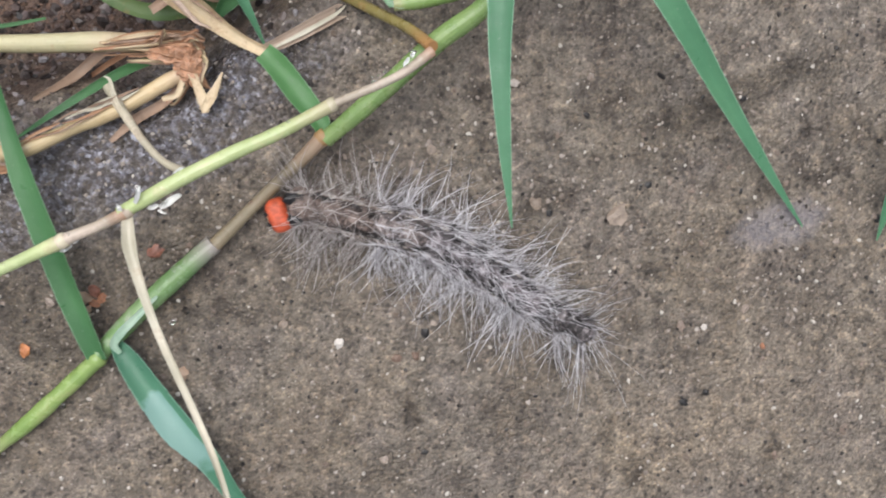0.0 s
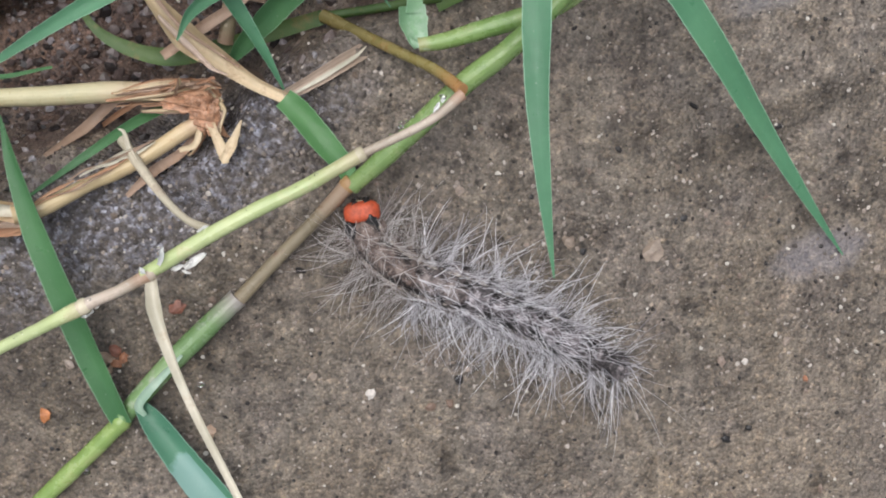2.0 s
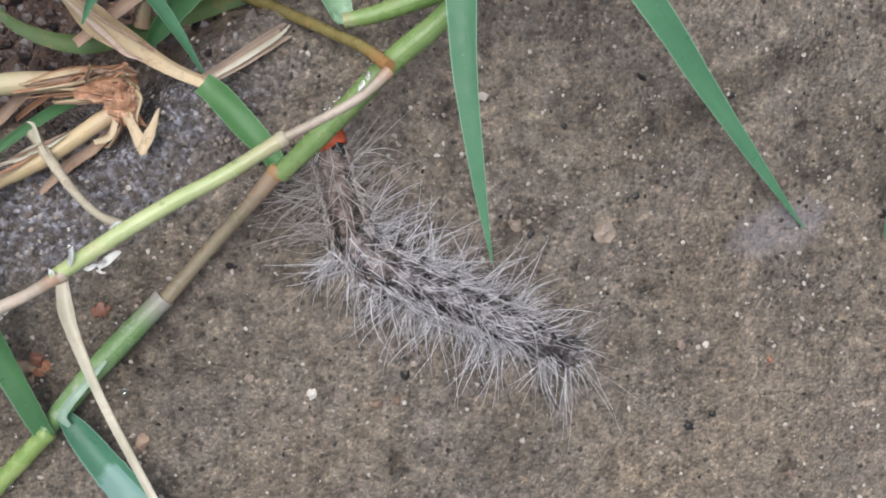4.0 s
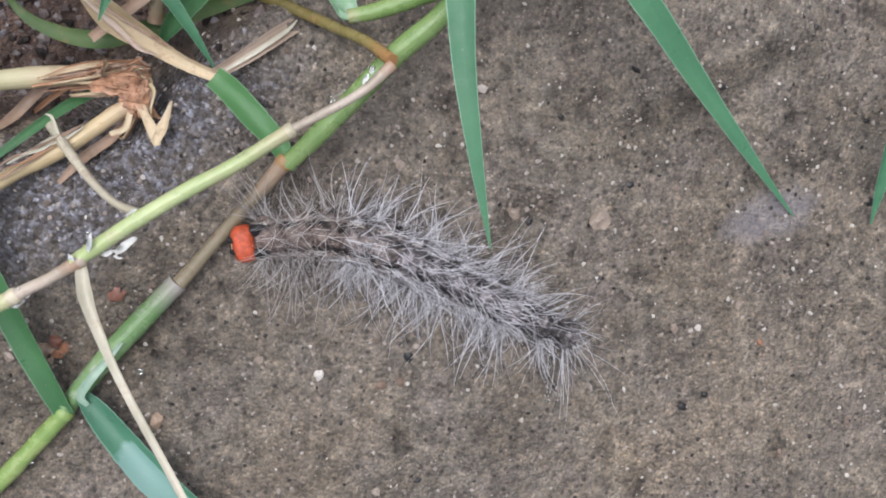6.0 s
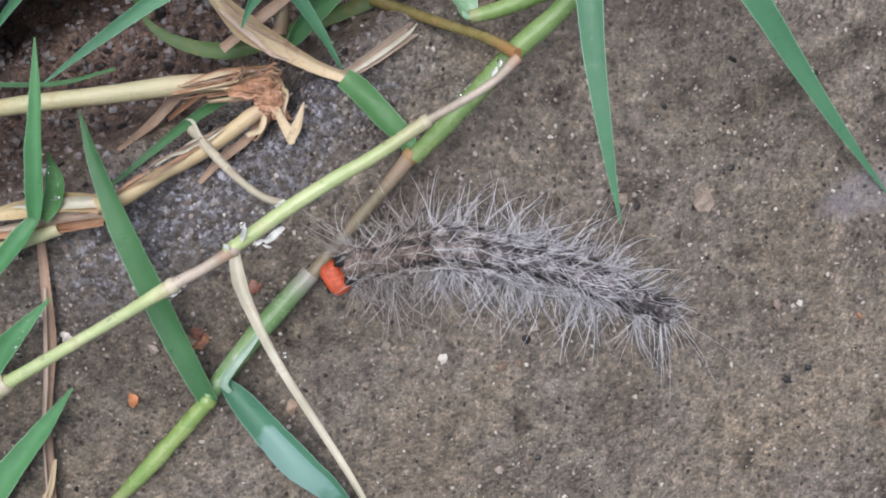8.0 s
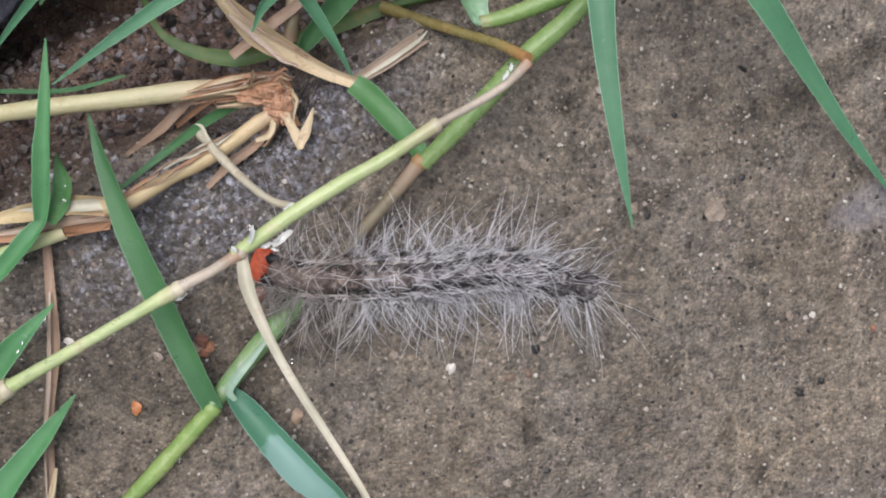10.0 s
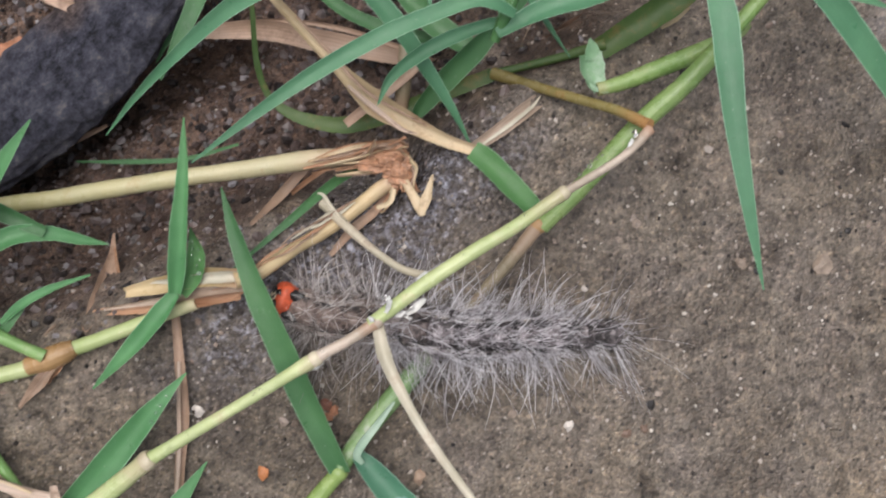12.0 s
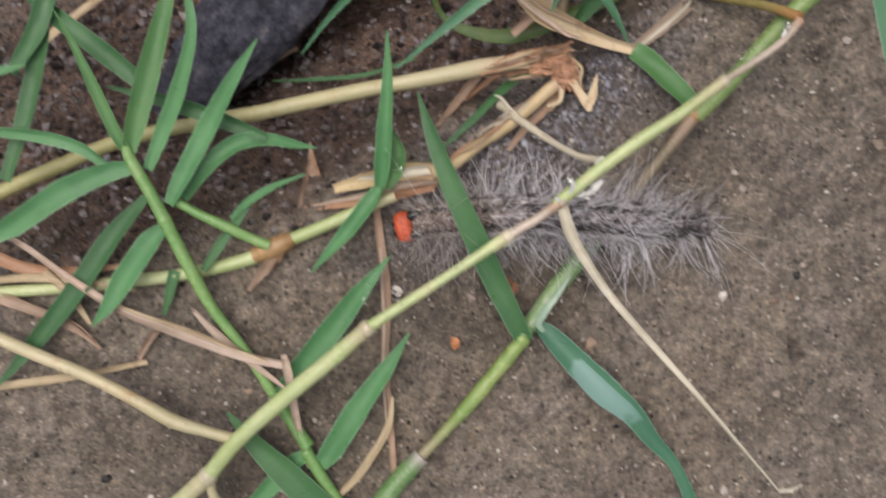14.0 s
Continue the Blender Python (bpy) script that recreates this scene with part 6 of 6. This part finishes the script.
def bristles(index, width):
    rnd = random.Random(100 + index)
    verts, faces = [], []
    t = index / (SEGMENTS - 1)
    side_fringe(verts, faces, rnd, t, width)
    soft_fuzz(verts, faces, rnd, t, width, 60 if index < 10 else 26)
    back_tangle(verts, faces, rnd, t, width, 12 if index < 3 else 34 if index < 5 else 76 if index < 9 else 56 if index < 10 else 24)
    if index < 9:
        edge_dashes(verts, faces, rnd, width)
    for _ in range(3):
        a = rnd.uniform(-1.3, 1.3)
        way = Vector((rnd.gauss(-0.3, 0.5), math.copysign(1, a) * rnd.uniform(0.3, 1), rnd.uniform(0.2, 0.6)))
        hair(verts, faces, on_back(rnd.uniform(-1.5, 1.5), a, width), way, rnd.uniform(6, 10), Vector((-0.2, 0, -rnd.uniform(0.2, 0.7))), rnd.uniform(0.024, 0.036), rnd)
    for _ in range(4 if 4 < index < 11 else 0):
        side = rnd.choice((-1, 1, 1))
        way = Vector((-1, side * rnd.uniform(0.1, 0.5), rnd.uniform(0.1, 0.3)))
        hair(verts, faces, on_back(rnd.uniform(-1.5, 1.5), side * rnd.uniform(0.7, 1.3), width), way, rnd.uniform(5.0, 8.5), Vector((0, -side * rnd.uniform(0.2, 1.1), -rnd.uniform(0.1, 0.5))), rnd.uniform(0.034, 0.052), rnd, 0.04)
    if index < 5:
        for side in (-1, 1, 0):
            at, a = rnd.uniform(-0.8, 0.8), side * 0.75 + rnd.gauss(0, 0.12)
            for turn in range(9 if side else 6):
                way = Vector((math.cos(turn * 0.75 + rnd.gauss(0, 0.25)), math.sin(turn * 0.75) + 0.4 * side, rnd.uniform(0.12, 0.4)))
                hair(verts, faces, on_back(at + rnd.gauss(0, 0.12), a, width, 1.0), way, rnd.uniform(1.6, 4.2), Vector((-0.2, 0.2 * side, -rnd.uniform(0.2, 0.6))), rnd.uniform(0.024, 0.04), rnd)
    if index < 4:
        for _ in range(60):
            a = rnd.uniform(-1.3, 1.3)
            way = Vector((rnd.gauss(-0.6, 0.5), math.sin(a) + rnd.gauss(0, 0.35), rnd.uniform(0.1, 0.5)))
            hair(verts, faces, on_back(rnd.uniform(-2, 2), a, width), way, rnd.uniform(0.7, 2.2), Vector((-0.3, 0, -0.5)), rnd.uniform(0.012, 0.022), rnd)
    if index == 0:
        for _ in range(22):
            side = rnd.choice((-1, 1))
            way = Vector((rnd.uniform(0.3, 1.1), side * rnd.uniform(0.5, 1.0), rnd.uniform(0.0, 0.4)))
            hair(verts, faces, Vector((1.0, side * rnd.uniform(1.2, 2.1), rnd.uniform(0.0, 1.0))), way, rnd.uniform(2.0, 6.5), Vector((0.1, 0, -rnd.uniform(0.1, 0.5))), rnd.uniform(0.02, 0.032), rnd)
    if index == SEGMENTS - 1:
        for _ in range(18):
            way = Vector((-1, rnd.gauss(0.25, 0.8), rnd.uniform(-0.1, 0.35)))
            hair(verts, faces, Vector((-1.1, rnd.uniform(-0.9, 0.9), rnd.uniform(-0.3, 0.7))), way, rnd.uniform(2.2, 6.5), Vector((0, 0, -rnd.uniform(0.2, 0.6))), rnd.uniform(0.02, 0.034), rnd)
        for _ in range(11):
            way = Vector((-0.3 + rnd.gauss(0, 0.13), 1, rnd.uniform(0.0, 0.2)))
            hair(verts, faces, Vector((-0.9, 1.1, 0.2)), way, rnd.uniform(6, 9.5), Vector((-0.45, 0.2, -0.4)), rnd.uniform(0.028, 0.044), rnd, 0.04)
        for _ in range(3):
            way = Vector((-1 + rnd.gauss(0, 0.3), rnd.uniform(0.0, 0.8), 0.1))
            hair(verts, faces, Vector((-1.1, 0.4, 0.3)), way, rnd.uniform(9, 12), Vector((0, 0.3, -0.3)), rnd.uniform(0.02, 0.028), rnd, 0.04)
    data = bpy.data.meshes.new("bristles")
    data.from_pydata(verts, [], faces)
    data.materials.append(HAIR if index > 2 else HAIR_BROWN)
    return data


def dark_tufts(index, width):
    """Paired clumps of short black bristles on the back."""
    rnd = random.Random(300 + index)
    verts, faces = [], []
    for side in (-1, 1):
        for at, a in ((0.9, 0.42), (-0.7, 0.5), (0.1, 1.05)):
            if rnd.random() < (0.2 if index < 6 or index > 9 else 0.45):
                continue
            at, a = at + rnd.gauss(0, 0.25), side * (a + rnd.gauss(0, 0.1))
            way = Vector((-1, side * rnd.uniform(-0.2, 0.7), rnd.uniform(0.2, 0.5)))
            for _ in range(rnd.randint(14, 26)):
                hair(verts, faces, on_back(at + rnd.gauss(0, 0.22), a + rnd.gauss(0, 0.09), width), way + Vector((0, rnd.gauss(0, 0.25), rnd.gauss(0, 0.1))), rnd.uniform(0.6, 1.5), Vector((0, 0, -0.6)), rnd.uniform(0.026, 0.045), rnd)
    data = bpy.data.meshes.new("back_marking")
    data.from_pydata(verts, [], faces)
    data.materials.append(HAIR_BLACK)
    return data


def build_caterpillar():
    body = thing("caterpillar", (0, 0, 0), "hairy grey caterpillar with an orange-red head crawling over grass", "caterpillar")
    bm = bmesh.new()
    made = bmesh.ops.create_uvsphere(bm, u_segments=28, v_segments=18, radius=1.0)["verts"]
    for v in made:
        x, y, z = [math.copysign(abs(c) ** 0.62, c) for c in v.co]
        groove = 1 - 0.035 * math.exp(-((y / 0.07) ** 2)) * max(0, z + 0.3)
        v.co = Vector((x * 1.22 - 0.15 * y * y, y * 1.95, z * 1.65)) * groove * MM
    head = part("head", bm, HEAD_RED, body, "glossy orange-red head")
    bm = bmesh.new()
    made = bmesh.ops.create_uvsphere(bm, u_segments=24, v_segments=16, radius=1.0)["verts"]
    for v in made:
        x, y, z = [math.copysign(abs(c) ** 0.8, c) for c in v.co]
        v.co = Vector((0.5 + x * 0.84, y * 1.0, z * 1.3 - 0.2)) * MM
    part("face_patch", bm, CREAM, head, "cream face marking")
    for y in (-1, 1):
        for x, w, z, r in ((0.98, 0.62, 0.85, 0.55), (1.25, 0.55, -0.2, 0.5), (1.32, 0.12, 0.5, 0.16)):
            bm = bmesh.new()
            blob(bm, (x, y * w, z), (r * 0.5, r * 0.8, r), 5 + int(9 * w), 0.6, 3)
            part("eye_spot", bm, SHINY_BLACK, head, "black spot")
    segs = []
    for k in range(SEGMENTS):
        t = k / (SEGMENTS - 1)
        width = 2.4 + 0.45 * math.sin(math.pi * min(1, t * 1.15)) - 0.75 * max(0, t - 0.78) / 0.22
        bm = bmesh.new()
        made = bmesh.ops.create_uvsphere(bm, u_segments=24, v_segments=16, radius=1.0)["verts"]
        bmesh.ops.rotate(bm, verts=made, cent=(0, 0, 0), matrix=Matrix.Rotation(radians(90), 3, "Y"))
        for v in made:
            x = v.co.x
            ring = (1 - abs(x) ** 2.6) ** 0.5 if abs(x) < 1 else 0.0
            flat = Vector((0, v.co.y, v.co.z))
            flat = flat.normalized() * ring if flat.length > 1e-6 else flat
            lump = 1 + 0.11 * noise.noise(Vector((x * 2, flat.y * 3, flat.z * 3 + k * 5)))
            v.co = Vector((x * 2.25, flat.y * width * lump, flat.z * width * 0.86 * lump)) * MM
        seg = part("body_segment", bm, SKIN_FRONT if k < 3 else SKIN_MID if k < 5 else SKIN_REAR if k < 10 else SKIN_TAIL, body, "brown front segment with dark lines" if k < 4 else "grey and black mottled segment")
        tuft = new("bristles", bristles(k, width))
        tuft.parent = seg
        tagged(tuft, "long pale grey bristles")
        if k > 1:
            clump = new("back_marking", dark_tufts(k, width))
            clump.parent = seg
            tagged(clump, "short black bristle tufts")
        if k == 0:
            for y in (-1.0, 1.0):
                bm = bmesh.new()
                blob(bm, (1.2, y * 1.15, 1.25), (1.25, 0.72, 0.5), 9, 0.22, 4)
                part("neck_spot", bm, SHINY_BLACK, seg, "black patch behind the head")
        segs.append(seg)
    return body, head, segs


CATERPILLAR, HEAD, SEGS = build_caterpillar()


def crawl():
    """The line of the body, head first, at each time."""
    return [
        (0.0, [(29.2, 18.0, 3), (32.4, 18.9, 3), (39.0, 17.6, 3), (47.2, 15.5, 3), (56.5, 10.0, 3), (64.6, 5.7, 3)]),
        (0.5, [(31.7, 20.0, 3), (35.2, 19.3, 3), (40.3, 17.0, 3), (47.5, 14.5, 3), (55.5, 10.3, 3), (64.4, 5.4, 3)]),
        (1.0, [(32.3, 21.7, 3), (35.5, 20.2, 3), (40.3, 18.0, 3), (47.4, 14.5, 3), (55.4, 10.6, 3), (64.5, 5.9, 3)]),
        (1.5, [(33.7, 22.1, 3), (36.6, 19.7, 3), (42.3, 16.1, 3), (49.3, 13.0, 3), (56.5, 10.1, 3), (64.2, 6.4, 3)]),
        (2.0, [(35.2, 23.8, 3), (36.1, 20.5, 3), (40.3, 17.1, 3), (47.4, 14.6, 3), (54.9, 11.1, 3), (63.9, 6.2, 3)]),
        (2.5, [(36.6, 26.1, 3), (37.1, 22.5, 3), (40.3, 17.9, 3), (47.2, 13.7, 3), (54.6, 10.7, 3), (63.5, 6.3, 3)]),
        (3.0, [(39.2, 29.0, 3), (39.4, 24.1, 3), (41.2, 18.7, 3), (47.4, 14.9, 3), (54.0, 11.3, 3), (63.3, 6.5, 3)]),
        (3.5, [(39.6, 30.6, 3), (40.1, 25.2, 3), (41.6, 18.9, 3), (47.5, 15.1, 3), (54.5, 11.5, 3), (63.8, 6.5, 3)]),
        (6.0, [(29.2, 18.5, 3), (32.6, 18.9, 3), (38.5, 18.8, 3), (45.5, 16.5, 3), (53.9, 11.9, 3), (63.8, 6.6, 3)]),
        (6.5, [(27.5, 16.6, 3), (31.0, 17.1, 3), (38.2, 17.4, 3), (46.6, 15.3, 3), (55.1, 11.1, 3), (64.2, 6.1, 3)]),
        (7.0, [(26.8, 15.8, 3), (30.6, 16.4, 3), (37.4, 17.4, 3), (45.2, 15.3, 3), (54.3, 10.6, 3), (64.3, 5.8, 3)]),
        (7.5, [(25.9, 13.8, 3), (29.9, 15.8, 3), (37.1, 17.0, 3), (45.2, 14.9, 3), (54.0, 11.0, 3), (63.6, 6.3, 3)]),
        (10.0, [(16.2, 16.5, 3), (19.9, 15.2, 3), (26.6, 14.4, 3), (34.1, 14.1, 3), (43.0, 14.2, 3), (52.1, 11.4, 3)]),
        (10.5, [(13.5, 19.7, 3), (17.2, 16.7, 3), (23.5, 14.7, 3), (32.1, 14.1, 3), (40.8, 13.8, 3), (49.3, 12.0, 3)]),
        (11.0, [(9.2, 19.5, 3), (13.1, 18.2, 3), (20.1, 15.8, 3), (29.1, 14.4, 3), (38.3, 14.2, 3), (46.9, 12.6, 3)]),
        (11.5, [(5.3, 18.7, 3), (9.7, 19.2, 3), (17.5, 17.2, 3), (26.7, 15.3, 3), (34.8, 14.5, 3), (43.0, 13.4, 3)]),
        (12.0, [(4.9, 20.9, 3), (9.0, 18.7, 3), (16.4, 17.3, 3), (25.1, 15.3, 3), (33.3, 14.4, 3), (41.7, 13.7, 3)]),
        (12.5, [(0.8, 17.1, 3), (5.1, 18.0, 3), (13.9, 17.5, 3), (23.4, 15.4, 3), (31.7, 13.8, 3), (40.6, 13.1, 3)]),
        (13.0, [(-2.8, 16.4, 3), (1.6, 17.5, 3), (10.7, 16.9, 3), (19.7, 15.3, 3), (28.9, 13.9, 3), (36.8, 13.1, 3)]),
        (13.5, [(-3.6, 16.4, 3), (0.9, 17.1, 3), (9.1, 17.2, 3), (17.9, 15.4, 3), (26.7, 13.7, 3), (34.9, 12.6, 3)]),
        (14.0, [(-3.9, 17.3, 3), (1.5, 17.6, 3), (10.7, 16.9, 3), (19.9, 15.5, 3), (26.9, 14.0, 3), (34.0, 12.7, 3)]),
    ]


def motions():
    low, high = Vector((8.9, 1.0)), Vector((31.0, 24.5))
    along = (high - low).normalized()

    def lift(x, y):
        """How far the body rises to climb the lower stem."""
        p = Vector((x, y)) - low
        s = p.dot(along)
        off = (p - along * s).length
        end = max(0.0, s - (high - low).length, -s)
        return 2.3 * math.exp(-((off / 4.0) ** 2) - (end / 2.5) ** 2)

    nod = {1.5: -32, 1.0: 0, 0.5: -6, 2.0: 4, 2.5: 6, 11.0: -15, 11.5: -5, 12.0: -22, 12.5: -10, 13.0: -12, 13.5: -4, 14.0: 4}
    tracks = {k: [] for k in range(-2, SEGMENTS)}
    for t, pts in crawl():
        line = spline([p[:3] for p in pts], 121)
        run = np.concatenate([[0], np.cumsum(np.hypot(*np.diff(line[:, :2], axis=0).T))])
        total = run[-1]
        base = Vector((np.interp(total * 0.55, run, line[:, 0]), np.interp(total * 0.55, run, line[:, 1]), 0))
        tracks[-2].append((t, pose(base.x * MM, base.y * MM, 0)))
        for k in range(-1, SEGMENTS):
            s = 0.0 if k < 0 else total * (0.075 + 0.895 * k / (SEGMENTS - 1))
            here, ahead, behind = [np.array([np.interp(min(max(s + d, 0), total), run, line[:, i]) for i in (0, 1)]) for d in (0, -2.0, 2.0)]
            way = ahead - behind
            yaw = math.degrees(math.atan2(way[1], way[0]))
            rise = lift(*ahead) - lift(*behind)
            pitch = -math.degrees(math.atan2(rise, np.hypot(*way)))
            if k < 0:
                pitch += nod.get(t, 8)
            z = (2.35 if k < 0 else 2.3) + lift(*here)
            tracks[k].append((t, pose((here[0] - base.x) * MM, (here[1] - base.y) * MM, z * MM, 0, pitch, yaw)))
    walk(CATERPILLAR, tracks[-2])
    walk(HEAD, tracks[-1])
    for k, seg in enumerate(SEGS):
        walk(seg, tracks[k])


motions()
